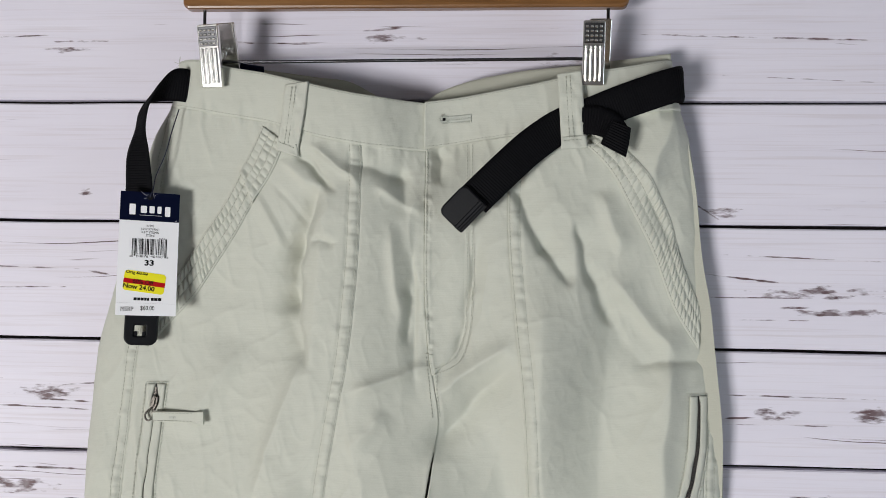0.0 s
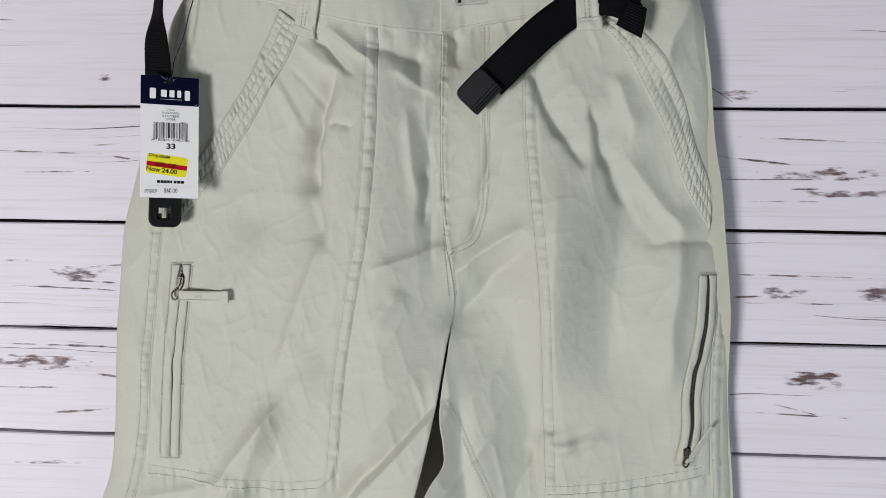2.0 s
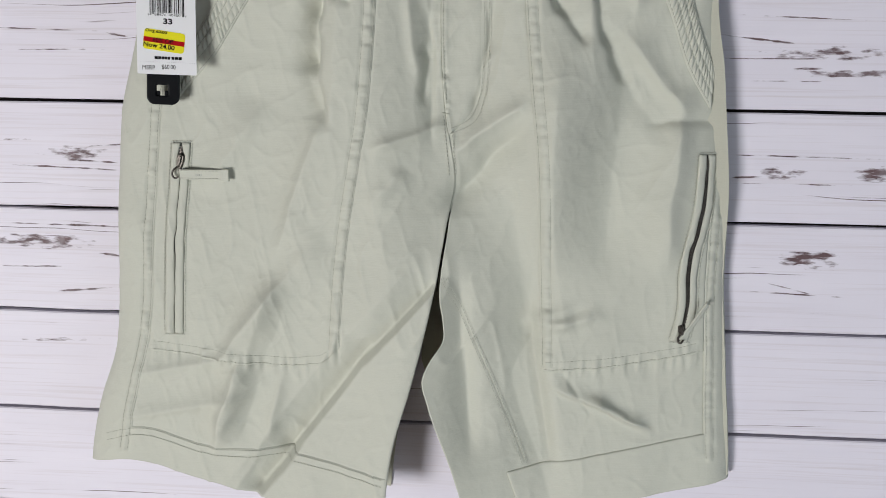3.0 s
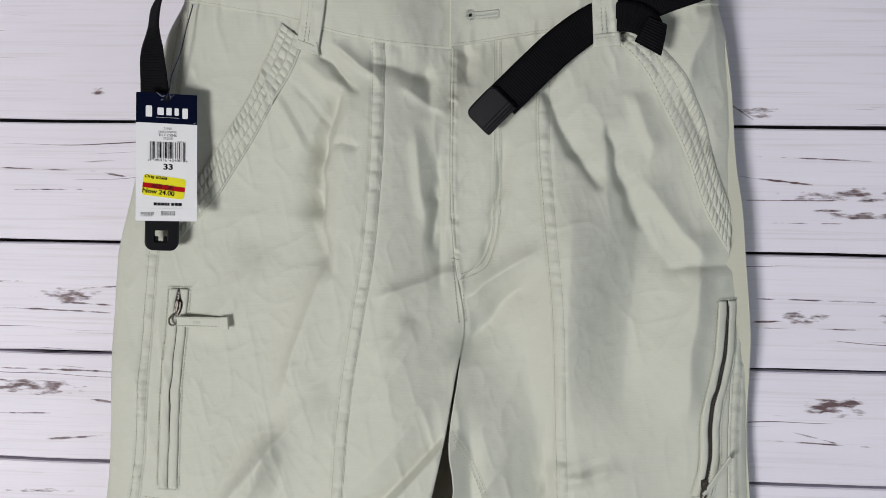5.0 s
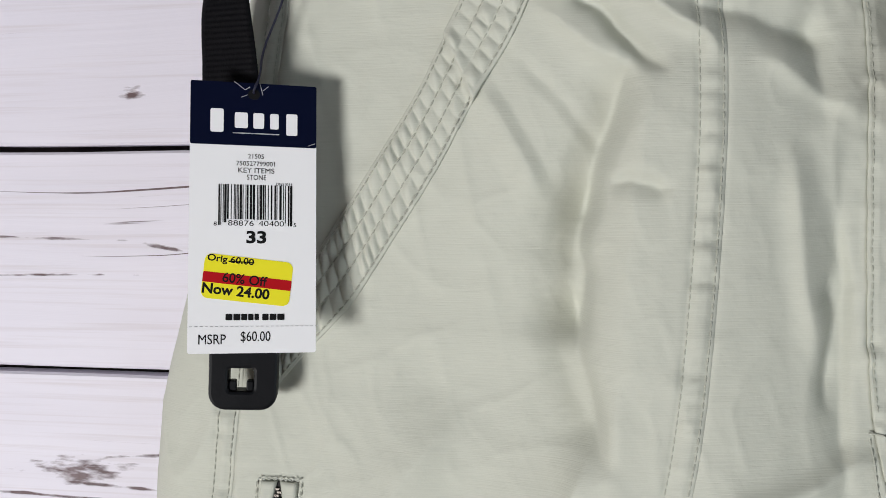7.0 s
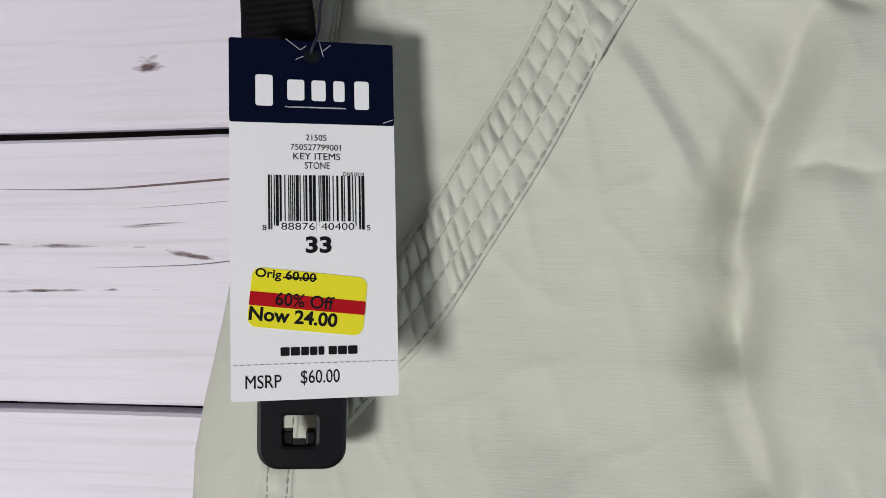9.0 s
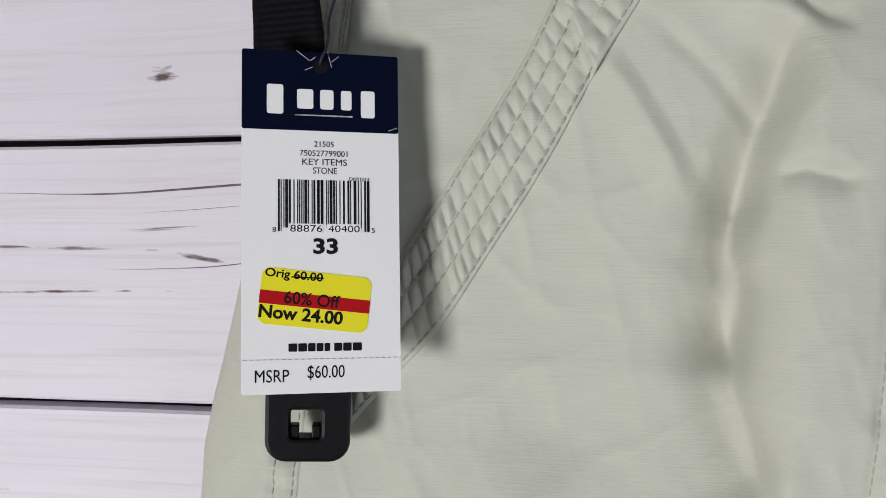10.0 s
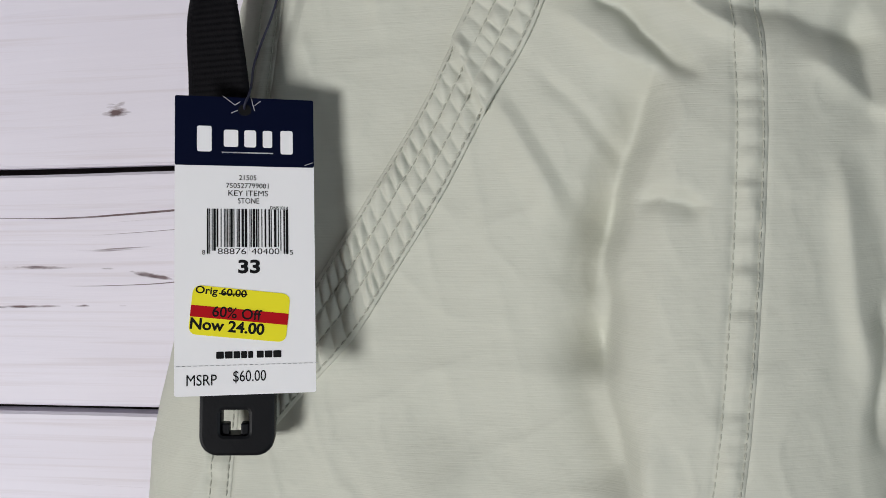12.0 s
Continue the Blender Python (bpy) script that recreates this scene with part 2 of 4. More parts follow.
def grain_noise(x, z, seed=0):
    """Smooth value noise from -1 to 1, on arrays."""
    x, z = np.asarray(x, float), np.asarray(z, float)
    ix, iz = np.floor(x), np.floor(z)
    fx, fz = x - ix, z - iz
    fx, fz = fx * fx * fx * (fx * (6 * fx - 15) + 10), fz * fz * fz * (fz * (6 * fz - 15) + 10)
    a, b = lattice(ix, iz, seed), lattice(ix + 1, iz, seed)
    c, d = lattice(ix, iz + 1, seed), lattice(ix + 1, iz + 1, seed)
    return 2 * ((a + (b - a) * fx) * (1 - fz) + (c + (d - c) * fx) * fz) - 1


# ---- the room ----
WALL_Y = 0.045
# floor, ceiling, side and rear walls are unseen, added to enclose the light
room_floor = tagged(part("floor", box_bm(-2.3, 1.45, -2.8, 0.15, -0.1, 0.0), FLOOR_WOOD), "plain wooden floor of the room", "floor", kind="structure")
ceiling = tagged(part("ceiling", box_bm(-2.3, 1.45, -2.8, 0.15, 2.4, 2.5), PLASTER), "plain painted ceiling", "ceiling", kind="structure")


def wall_with_opening(name, axis, a0, a1, o0, o1, z0, z1, c0, c1):
    """A plain unseen wall along one axis with an opening added for a lamp."""
    bm = bmesh.new()
    for u0, u1, w0, w1 in ((a0, o0, 0, 2.4), (o1, a1, 0, 2.4), (o0, o1, 0, z0), (o0, o1, z1, 2.4)):
        piece = box_bm(u0, u1, c0, c1, w0, w1) if axis == "x" else box_bm(c0, c1, u0, u1, w0, w1)
        me = bpy.data.meshes.new("piece")
        piece.to_mesh(me)
        piece.free()
        bm.from_mesh(me)
        bpy.data.meshes.remove(me)
    return tagged(part(name, bm, PLASTER), "plain unseen wall with an opening added for a lamp", "wall", kind="structure")


wall_west = tagged(part("wall_west", box_bm(-2.3, -2.2, -2.7, 0.045, 0, 2.4), PLASTER), "plain painted wall at the side of the room", "wall", kind="structure")
wall_with_opening("wall_east", "y", -2.7, 0.045, -1.62, -0.58, 0.36, 1.2, 1.35, 1.45)
wall_with_opening("wall_south", "x", -2.3, 1.45, -1.75, -0.8, 0.05, 0.85, -2.8, -2.7)

wall_back = tagged(part("wall_north", box_bm(-2.2, 1.35, WALL_Y + 0.012, WALL_Y + 0.1, 0, 2.4), DARK_GAP),
                   "wall of horizontal white painted boards, worn and knotty", "wall", kind="structure")
JOINTS = [0.0, 0.085, 0.183, 0.28, 0.378, 0.476, 0.574, 0.672, 0.77, 0.868, 0.966, 1.064, 1.163, 1.262, 1.368, 1.4755, 1.582, 1.688, 1.79, 1.89, 1.99, 2.09, 2.19, 2.3, 2.4]


def board(z0, z1, k):
    """One board with rounded, slightly wavy long edges."""
    xs = np.linspace(-2.2, 1.35, 253)
    gap = 0.0015
    lo = z0 + gap + 0.0005 * grain_noise(xs * 14, xs * 0, 2 * k)
    hi = z1 - gap - 0.0005 * grain_noise(xs * 14, xs * 0, 2 * k + 1)
    rows = [(lo, 0.011), (lo, 0.0012), (lo + 0.0012, 0.0), (hi - 0.0012, 0.0), (hi, 0.0012), (hi, 0.011)]
    verts = [(x, WALL_Y + d, z[i]) for z, d in rows for i, x in enumerate(xs)]
    m = len(xs)
    faces = [(r * m + i, r * m + i + 1, (r + 1) * m + i + 1, (r + 1) * m + i) for r in range(5) for i in range(m - 1)]
    return mesh_of("plank", verts, faces, False)


for k in range(len(JOINTS) - 1):
    part("plank", board(JOINTS[k], JOINTS[k + 1], k), BOARD, wall_back)


# ---- cargo shorts: outlines as functions of height (across) or of width (up) ----
OUT_L = curve_of([(1.503, -0.227), (1.466, -0.230), (1.44, -0.241), (1.394, -0.255), (1.30, -0.276), (1.265, -0.285), (1.2, -0.291), (1.11, -0.293), (1.035, -0.30), (0.997, -0.313), (0.937, -0.326), (0.89, -0.33)])
OUT_R = curve_of([(1.512, 0.194), (1.462, 0.196), (1.43, 0.201), (1.398, 0.206), (1.334, 0.212), (1.3, 0.2175), (1.266, 0.221), (1.193, 0.228), (1.112, 0.230), (1.034, 0.237), (0.974, 0.243), (0.89, 0.248)])
grow = lambda z: 0.006 * np.clip((1.49 - np.asarray(z, float)) / 0.05, 0, 1)
edge_left, edge_right = OUT_L, OUT_R
OUT_L = lambda z: edge_left(z) - grow(z)
OUT_R = lambda z: edge_right(z) + 1.6 * grow(z) + 0.002 * np.clip((1.44 - np.asarray(z, float)) / 0.14, 0, 1)
SIDE_L = curve_of([(1.47, -0.221), (1.415, -0.230), (1.34, -0.2405), (1.26, -0.250), (1.219, -0.254), (1.16, -0.2585), (1.06, -0.266), (0.994, -0.281), (0.945, -0.289), (0.89, -0.294)])
SIDE_R = curve_of([(1.3, 0.2160), (1.222, 0.2240), (1.16, 0.2215), (1.10, 0.2215), (1.02, 0.2260), (0.952, 0.2300), (0.89, 0.2340)])
SEAM_L = curve_of([(1.44, -0.0630), (1.386, -0.0610), (1.30, -0.0645), (1.254, -0.0690), (1.213, -0.0760), (1.153, -0.0860), (1.03, -0.0955)])
SEAM_R = curve_of([(1.45, 0.060), (1.364, 0.058), (1.29, 0.064), (1.226, 0.071), (1.143, 0.076), (1.02, 0.082)])
FLY = curve_of([(1.475, -0.013), (1.426, -0.011), (1.261, -0.006), (1.2, 0.003), (1.16, -0.003)])
LEG_L = curve_of([(1.28, -0.004), (1.2, 0.003), (1.164, -0.003), (1.113, -0.011), (1.028, -0.030), (0.97, -0.046), (0.89, -0.056)])
CROTCH_BACK = curve_of([(1.2, 0.003), (1.16, -0.004), (1.10, -0.016), (1.06, -0.026), (1.028, -0.029), (1.004, -0.019), (0.939, 0.006), (0.89, 0.022)])
LEG_R = curve_of([(1.2, 0.003), (1.16, -0.002), (1.10, -0.0075), (1.08, -0.005), (1.063, -0.005), (1.045, -0.016), (1.03, -0.022), (1.004, -0.017), (0.939, 0.007), (0.89, 0.022)])
INSEAM = curve_of([(1.2, 0.001), (1.125, -0.004), (1.09, 0.012), (1.03, 0.037), (0.962, 0.065), (0.89, 0.092)])
BAND_TOP_L = curve_of([(-0.23, 1.503), (-0.201, 1.501), (-0.18, 1.4955), (-0.151, 1.490), (-0.106, 1.4785), (-0.065, 1.470), (-0.010, 1.466)])
BAND_TOP_R = curve_of([(-0.015, 1.4665), (0.034, 1.474), (0.096, 1.4845), (0.117, 1.490), (0.138, 1.4925), (0.198, 1.506)])
BAND_BOT_L = curve_of([(-0.23, 1.4635), (-0.179, 1.454), (-0.136, 1.446), (-0.114, 1.439), (-0.064, 1.4285), (-0.010, 1.426)])
BAND_BOT_R = curve_of([(-0.015, 1.4275), (0.034, 1.435), (0.071, 1.439), (0.099, 1.443), (0.156, 1.455), (0.2, 1.462)])
BACK_TOP = curve_of([(-0.23, 1.503), (-0.188, 1.503), (-0.146, 1.4985), (-0.109, 1.4935), (-0.079, 1.4890), (-0.058, 1.478), (-0.03, 1.464), (0.0, 1.481), (0.020, 1.4885), (0.057, 1.497), (0.119, 1.504), (0.2, 1.511)])
POCKET_L = curve_of([(-0.30, 1.047), (-0.265, 1.045), (-0.19, 1.039), (-0.125, 1.0365), (-0.108, 1.041), (-0.094, 1.056)])
POCKET_R = curve_of([(0.078, 1.032), (0.148, 1.038), (0.23, 1.054)])
HEM_L = curve_of([(-0.335, 0.934), (-0.29, 0.942), (-0.23, 0.927), (-0.15, 0.908), (-0.04, 0.897)])
HEM_R = curve_of([(0.0, 0.895), (0.10, 0.905), (0.25, 0.93)])

# folds: from (across, up) to (across, up), width on either side of the crest, height
FOLDS_LEFT = [(-0.0984, 1.3881, -0.1116, 1.3414, 0.013, 0.0045, -0.0036), (-0.1107, 1.3438, -0.1144, 1.2971, 0.014, 0.0035, -0.0046), (-0.1144, 1.3003, -0.1060, 1.2527, 0.012, 0.0035, -0.0040), (-0.0871, 1.3834, -0.1003, 1.2620, 0.016, 0.024, 0.0028),
              (-0.2058, 1.2877, -0.1250, 1.2910, 0.012, 0.006, 0.0004),
              (-0.1130, 1.4203, -0.0871, 1.3947, 0.003, 0.006, -0.0024), (-0.0998, 1.4231, -0.0692, 1.3998, 0.003, 0.005, 0.0022), (-0.1257, 1.4115, -0.0975, 1.3905, 0.004, 0.006, 0.0016), (-0.0998, 1.3498, -0.0824, 1.3470, 0.004, 0.003, -0.0014),
              (-0.1069, 1.2480, -0.1446, 1.1499, 0.006, 0.020, 0.003), (-0.1681, 1.2527, -0.2058, 1.1966, 0.02, 0.012, 0.0025)]
FOLDS_MIDDLE = [(-0.0669, 1.4133, -0.0282, 1.4035, 0.006, 0.014, -0.0026), (-0.0292, 1.4059, -0.0245, 1.3760, 0.008, 0.006, -0.0022), (-0.0457, 1.3905, -0.0165, 1.3732, 0.004, 0.007, 0.0018), (-0.0183, 1.3367, -0.0160, 1.2457, 0.006, 0.003, -0.0018),
                (-0.0207, 1.3111, -0.0221, 1.2714, 0.003, 0.004, -0.0024), (-0.0386, 1.3531, -0.0306, 1.2924, 0.005, 0.007, 0.0022), (-0.0598, 1.2293, -0.0118, 1.2457, 0.006, 0.005, 0.0025), (-0.0645, 1.1826, -0.0410, 1.2060, 0.010, 0.008, 0.002),
                (0.0335, 1.3391, 0.0203, 1.2644, 0.004, 0.008, -0.0022), (0.0306, 1.3087, 0.0179, 1.2760, 0.003, 0.004, 0.0016), (0.0010, 1.4264, 0.0038, 1.4012, 0.006, 0.005, -0.0022),
                (0.0556, 1.2620, 0.0061, 1.2293, 0.008, 0.006, 0.003), (0.0532, 1.2410, 0.0014, 1.1873, 0.012, 0.014, -0.0045)]
FOLDS_RIGHT = [(0.0603, 1.3975, 0.0862, 1.3452, 0.004, 0.014, -0.0034), (0.0853, 1.3484, 0.1079, 1.3204, 0.004, 0.010, -0.0026), (0.1159, 1.3601, 0.1248, 1.3204, 0.003, 0.012, -0.0026), (0.1239, 1.3237, 0.1404, 1.2891, 0.004, 0.012, -0.003),
               (0.1338, 1.3858, 0.1484, 1.3480, 0.006, 0.010, 0.0024), (0.1498, 1.3181, 0.1898, 1.2667, 0.006, 0.010, 0.003), (0.1710, 1.2527, 0.2172, 1.2555, 0.004, 0.008, -0.0016), (0.1404, 1.2854, 0.1333, 1.1406, 0.03, 0.03, -0.0034),
               (0.0862, 1.2900, 0.0839, 1.1406, 0.022, 0.03, 0.005), (0.1898, 1.2527, 0.1851, 1.1406, 0.02, 0.012, 0.0045), (0.1663, 1.3975, 0.1945, 1.3508, 0.006, 0.006, -0.0015), (0.1945, 1.4582, 0.1710, 1.3975, 0.02, 0.012, 0.004)]
FOLDS_LOW = [(-0.1504, 1.1020, -0.1998, 1.0420, 0.006, 0.012, 0.003),
             (-0.1850, 1.0320, -0.2073, 0.9620, 0.005, 0.012, 0.004), (-0.1504, 1.0170, -0.1603, 0.9720, 0.006, 0.006, 0.002), (-0.1208, 1.1420, -0.1751, 1.0720, 0.010, 0.02, 0.0025),
             (-0.2739, 1.0220, -0.1900, 1.0420, 0.006, 0.006, 0.0018), (-0.2838, 0.9820, -0.1900, 1.0020, 0.005, 0.008, 0.0018), (0.0719, 1.0745, 0.1262, 1.0820, 0.006, 0.010, 0.0024),
             (0.0990, 1.0180, 0.1361, 1.0020, 0.003, 0.007, 0.003), (0.1311, 1.0070, 0.1707, 0.9845, 0.003, 0.006, 0.003), (0.0076, 1.1070, 0.0175, 0.9720, 0.016, 0.01, -0.004),
             (0.0699, 1.0820, 0.0877, 0.9620, 0.045, 0.006, -0.004), (0.0728, 1.0710, 0.1040, 1.0740, 0.006, 0.012, 0.002)]


# sharp creases: from (across, up) to (across, up), width left and right of the line, height
CREASES = [(-0.0140, 1.1150, -0.0742, 1.0478, 0.022, 0.005, -0.0130), (-0.0742, 1.0478, -0.1358, 0.9634, 0.024, 0.005, -0.0160), (-0.1358, 0.9634, -0.172, 0.914, 0.024, 0.006, -0.0160),
           (-0.1557, 1.1045, -0.1820, 1.0312, 0.024, 0.015, 0.0055), (-0.1820, 1.0312, -0.2001, 0.9739, 0.024, 0.015, 0.0075), (-0.0977, 1.3770, -0.1148, 1.3221, 0.012, 0.006, -0.0034),
           (-0.1148, 1.3221, -0.1140, 1.2941, 0.014, 0.006, -0.0016), (-0.1140, 1.2941, -0.1010, 1.2531, 0.007, 0.010, 0.0022), (-0.1489, 1.3842, -0.1269, 1.3469, 0.010, 0.005, 0.0028),
           (-0.1337, 1.3933, -0.1025, 1.3611, 0.004, 0.004, -0.0012), (-0.1045, 1.4143, -0.0828, 1.3901, 0.006, 0.003, -0.0020), (0.1315, 1.3144, 0.1537, 1.2682, 0.014, 0.006, -0.0020),
           (0.1537, 1.2682, 0.1829, 1.2347, 0.012, 0.008, -0.0012), (0.1307, 1.0070, 0.1760, 0.9824, 0.007, 0.003, 0.0032), (0.1010, 1.0281, 0.1252, 0.9976, 0.003, 0.004, -0.0018),
           (0.0480, 1.2150, 0.0680, 1.0700, 0.050, 0.030, -0.0090), (0.0746, 1.0743, 0.1166, 1.0895, 0.010, 0.006, -0.0026)]


def folds(x, z):
    d = np.zeros_like(x)
    for x0, z0, x1, z1, w0, w1, h in CREASES:
        n = math.hypot(x1 - x0, z1 - z0)
        ux, uz = (x1 - x0) / n, (z1 - z0) / n
        along = ((x - x0) * ux + (z - z0) * uz) / n
        off = (x - x0) * uz - (z - z0) * ux + 0.0016 * grain_noise(along * 2.7, along * 0 + x0 * 90, 8)
        ends = np.clip((along + 0.22) / 0.4, 0, 1) * np.clip((1.22 - along) / 0.4, 0, 1)
        k = np.sqrt((off / np.where(off > 0, w0, w1)) ** 2 + 0.012)
        d += h * ends * ends * (3 - 2 * ends) * np.clip(1.1 - k, 0, 1) ** 1.15
    for x0, z0, x1, z1, w0, w1, h in FOLDS_LEFT + FOLDS_MIDDLE + FOLDS_RIGHT + FOLDS_LOW:
        n = math.hypot(x1 - x0, z1 - z0)
        ux, uz = (x1 - x0) / n, (z1 - z0) / n
        along = ((x - x0) * ux + (z - z0) * uz) / n
        off = (x - x0) * uz - (z - z0) * ux + 0.0025 * grain_noise(along * 3.1, along * 0 + h * 900, 5)
        ends = np.clip((along + 0.28) / 0.45, 0, 1) * np.clip((1.28 - along) / 0.45, 0, 1)
        ends = ends * ends * (3 - 2 * ends)
        w = np.where(off > 0, w0, w1)
        d += (2.1 if h > 0 else 2.4) * (1 + 0.4 * min(1.0, (w0 + w1) / 0.035)) * h * ends * np.exp(-np.abs(off / w) ** 1.5)
    return d


def body_depth(x, z):
    """How far the cloth stands out towards the viewer, without its folds."""
    e = np.clip(np.minimum(x - OUT_L(z), OUT_R(z) - x) / 0.042, 0, 1)
    d = 0.004 - 0.021 * (1 - np.sqrt(np.clip(1 - (1 - e) ** 2, 0, 1)))
    d -= 0.05 * np.clip(x - 0.05, 0, 1) + 0.055 * np.clip(x - 0.02, 0, 1) * np.clip((1.44 - z) / 0.14, 0, 1)
    high = np.clip((z - 1.17) / 0.1, 0, 1)
    knee = np.clip((z - 1.0) / 0.22, 0, 1)
    d += knee * 0.023 * np.exp(-np.abs((x + 0.062) / np.where(x < -0.062, 0.082, 0.042)) ** np.where(x < -0.062, 1.6, 2.0))
    d += high * 0.008 * np.exp(-((x - 0.07) / np.where(x < 0.07, 0.035, 0.10)) ** 2) + 0.004 * (1 - high)
    tuck = np.clip((1.436 - z) / 0.062, 0, 1)
    d += 0.0125 * (tuck * tuck * (3 - 2 * tuck) - 1) * np.exp(-np.abs((x - 0.004) / 0.078) ** 3)
    hang = np.clip((1.425 - z) / 0.13, 0, 1) * np.clip((z - 1.14) / 0.12, 0, 1)
    d += 0.013 * hang * hang * (3 - 2 * hang) * np.exp(-((x - 0.088) / 0.055) ** 2)
    low = np.clip((1.19 - z) / 0.12, 0, 1)
    inner_l = np.clip((LEG_L(z) - x) / 0.035, 0, 1)
    inner_r = np.clip((x - LEG_R(z) - 0.022) / 0.085, 0, 1)
    push = np.clip((1.2 - z) / 0.10, 0, 1)
    push = push * push * (3 - 2 * push)
    left = x < (LEG_L(z) + LEG_R(z)) / 2
    d -= low * np.where(left, 0.005 * (1 - np.sqrt(1 - (1 - inner_l) ** 2)) - 0.005, 0.007 * (1 - inner_r * inner_r * (3 - 2 * inner_r)) + 0.004)
    reach_l, reach_r = np.clip(1 - (LEG_L(z) - x) / 0.10, 0, 1), np.clip(1 - (x - LEG_R(z)) / 0.15, 0, 1)
    d += push * np.where(left, 0.021 * reach_l ** 1.3, -0.005 * reach_r)
    d += np.where(left, 0, push * 0.030 * np.clip(1 - (x - LEG_R(z)) / 0.078, 0, 1))
    return d


STITCHED = [(SEAM_L, 1.05, 1.428, (-0.0014, -0.0096)), (SEAM_R, 1.036, 1.436, (0.0014, 0.0096)), (SIDE_L, 0.95, 1.456, (-0.002, -0.009)), (SIDE_R, 0.95, 1.23, (0.002, 0.009)), (FLY, 1.262, 1.425, (0.0017,))]


def cloth(x, z):
    """The whole front surface of the shorts: body, folds, puckers and crumples."""
    d = body_depth(x, z) + folds(x, z)
    d += 0.0019 * grain_noise(x * 24, z * 14, 1) + 0.00022 * grain_noise(x * 150, z * 130, 3)
    for k, (fx, fz, amp) in enumerate(((38, 14, 0.0014), (24, 40, 0.0006), (95, 60, 0.00035))):
        ridge = 1 - np.abs(grain_noise(x * fx + z * fz * 0.6 + 3.1 * k, z * fz - x * fx * 0.5, 50 + k)) * 2.2
        d += amp * np.clip(ridge, 0, 1) ** 1.6 * np.clip(0.5 + 0.9 * grain_noise(x * 11 + k, z * 9, 60 + k), 0, 1)
    gather = 1 - np.abs(grain_noise(x * 58 + z * 16, z * 22 - x * 9, 81)) * 2.0
    below = np.where(x < -0.011, BAND_BOT_L(x), BAND_BOT_R(x)) - z
    d += 0.0009 * grain_noise(x * 78 + 9 * z, z * 15, 71) * np.where(below > 0, np.exp(-np.clip(below, 0, 1) / 0.028), 0.12)
    d += 0.0021 * np.clip(gather, 0, 1) ** 1.4 * np.where(below > 0, np.exp(-((below - 0.022) / 0.020) ** 2), 0) * np.clip(0.35 + grain_noise(x * 15, z * 6, 82), 0, 1)
    crease = 1 - np.abs(grain_noise(x * 66 + z * 20, z * 40 - x * 28, 72)) * 2.6
    d += 0.0006 * np.clip(crease, 0, 1) ** 1.3 * np.clip(grain_noise(x * 14, z * 12, 73) + 0.25, 0, 1)
    for f, z0, z1, rows in STITCHED:
        for r in rows:
            d -= np.where((z > z0) & (z < z1), 0.0011 * np.exp(-((x - f(z) - r) / 0.0016) ** 2), 0)
    for f, z0, z1, rows in STITCHED:
        mid, half = (sum(rows) / len(rows), 0.0046) if len(rows) > 1 else (rows[0], 0.0030)
        off = (x - f(z) - mid) / half
        ladder = 0.0011 * grain_noise(z * 210, x * 25, 4) + 0.00045 * grain_noise(z * 420, x * 60, 14)
        d += np.where((z > z0) & (z < z1), (ladder + 0.0004) * np.exp(-off ** 4) + 0.0006 * grain_noise(z * 130, x * 22, 24) * np.exp(-(off / 2.2) ** 2), 0)
    for f, x0, x1 in ((POCKET_L, -0.27, -0.095), (POCKET_R, 0.08, 0.225), (BAND_BOT_L, -0.23, -0.01), (BAND_BOT_R, -0.01, 0.2)):
        off = np.abs(z - f(x))
        pull = 0.0013 if x0 in (-0.27, 0.08) else 0.0008
        d += np.where((x > x0) & (x < x1), pull * (0.7 * grain_noise(x * 130, z * 30, 6) + 1.1 * grain_noise(x * 240, z * 50, 16)) * np.exp(-(off / 0.011) ** 2), 0)
    return d


def sheet(name, left, right, bottom, top, step=0.0013, lift=0.0, surface=cloth, skirt=0.002, shape=None, material=None, parent=None, label=""):
    """Cloth between four edge curves, laid on the surface and lifted off it, with a turned-down rim."""
    flat = [f if callable(f) else (lambda q, f=f: np.full_like(np.asarray(q, float), f)) for f in (left, right, bottom, top)]
    lf, rf, bf, tf = flat
    zm = np.linspace(float(bf(0.5 * (lf(1.2) + rf(1.2)))), float(tf(0.5 * (lf(1.2) + rf(1.2)))), 9)
    n = max(4, int(np.max(rf(zm) - lf(zm)) / step))
    xm = np.linspace(float(np.min(lf(zm))), float(np.max(rf(zm))), 9)
    m = max(4, int(np.max(tf(xm) - bf(xm)) / step))
    s, t = np.meshgrid(np.linspace(0, 1, n + 1), np.linspace(0, 1, m + 1))
    z = 0.5 * (bf(xm[4]) + tf(xm[4])) + 0 * s
    for _ in range(14):
        x = lf(z) + (rf(z) - lf(z)) * s
        z = bf(x) + (tf(x) - bf(x)) * t
    d = surface(x, z) + lift
    if shape:
        d = d + shape(x, z, s, t)
    verts = np.stack([x, -d, z], -1).reshape(-1, 3)
    w = n + 1
    faces = [(r * w + c, r * w + c + 1, (r + 1) * w + c + 1, (r + 1) * w + c) for r in range(m) for c in range(n)]
    if skirt:
        rim = [c for c in range(n)] + [r * w + n for r in range(m)] + [m * w + c for c in range(n, 0, -1)] + [r * w for r in range(m, 0, -1)]
        base = len(verts)
        verts = np.vstack([verts, verts[rim] + np.array([0, skirt, 0])])
        k = len(rim)
        faces += [(rim[i], base + i, base + (i + 1) % k, rim[(i + 1) % k]) for i in range(k)]
    return part(name, mesh_of(name, verts, faces), material or STONE, parent, label)


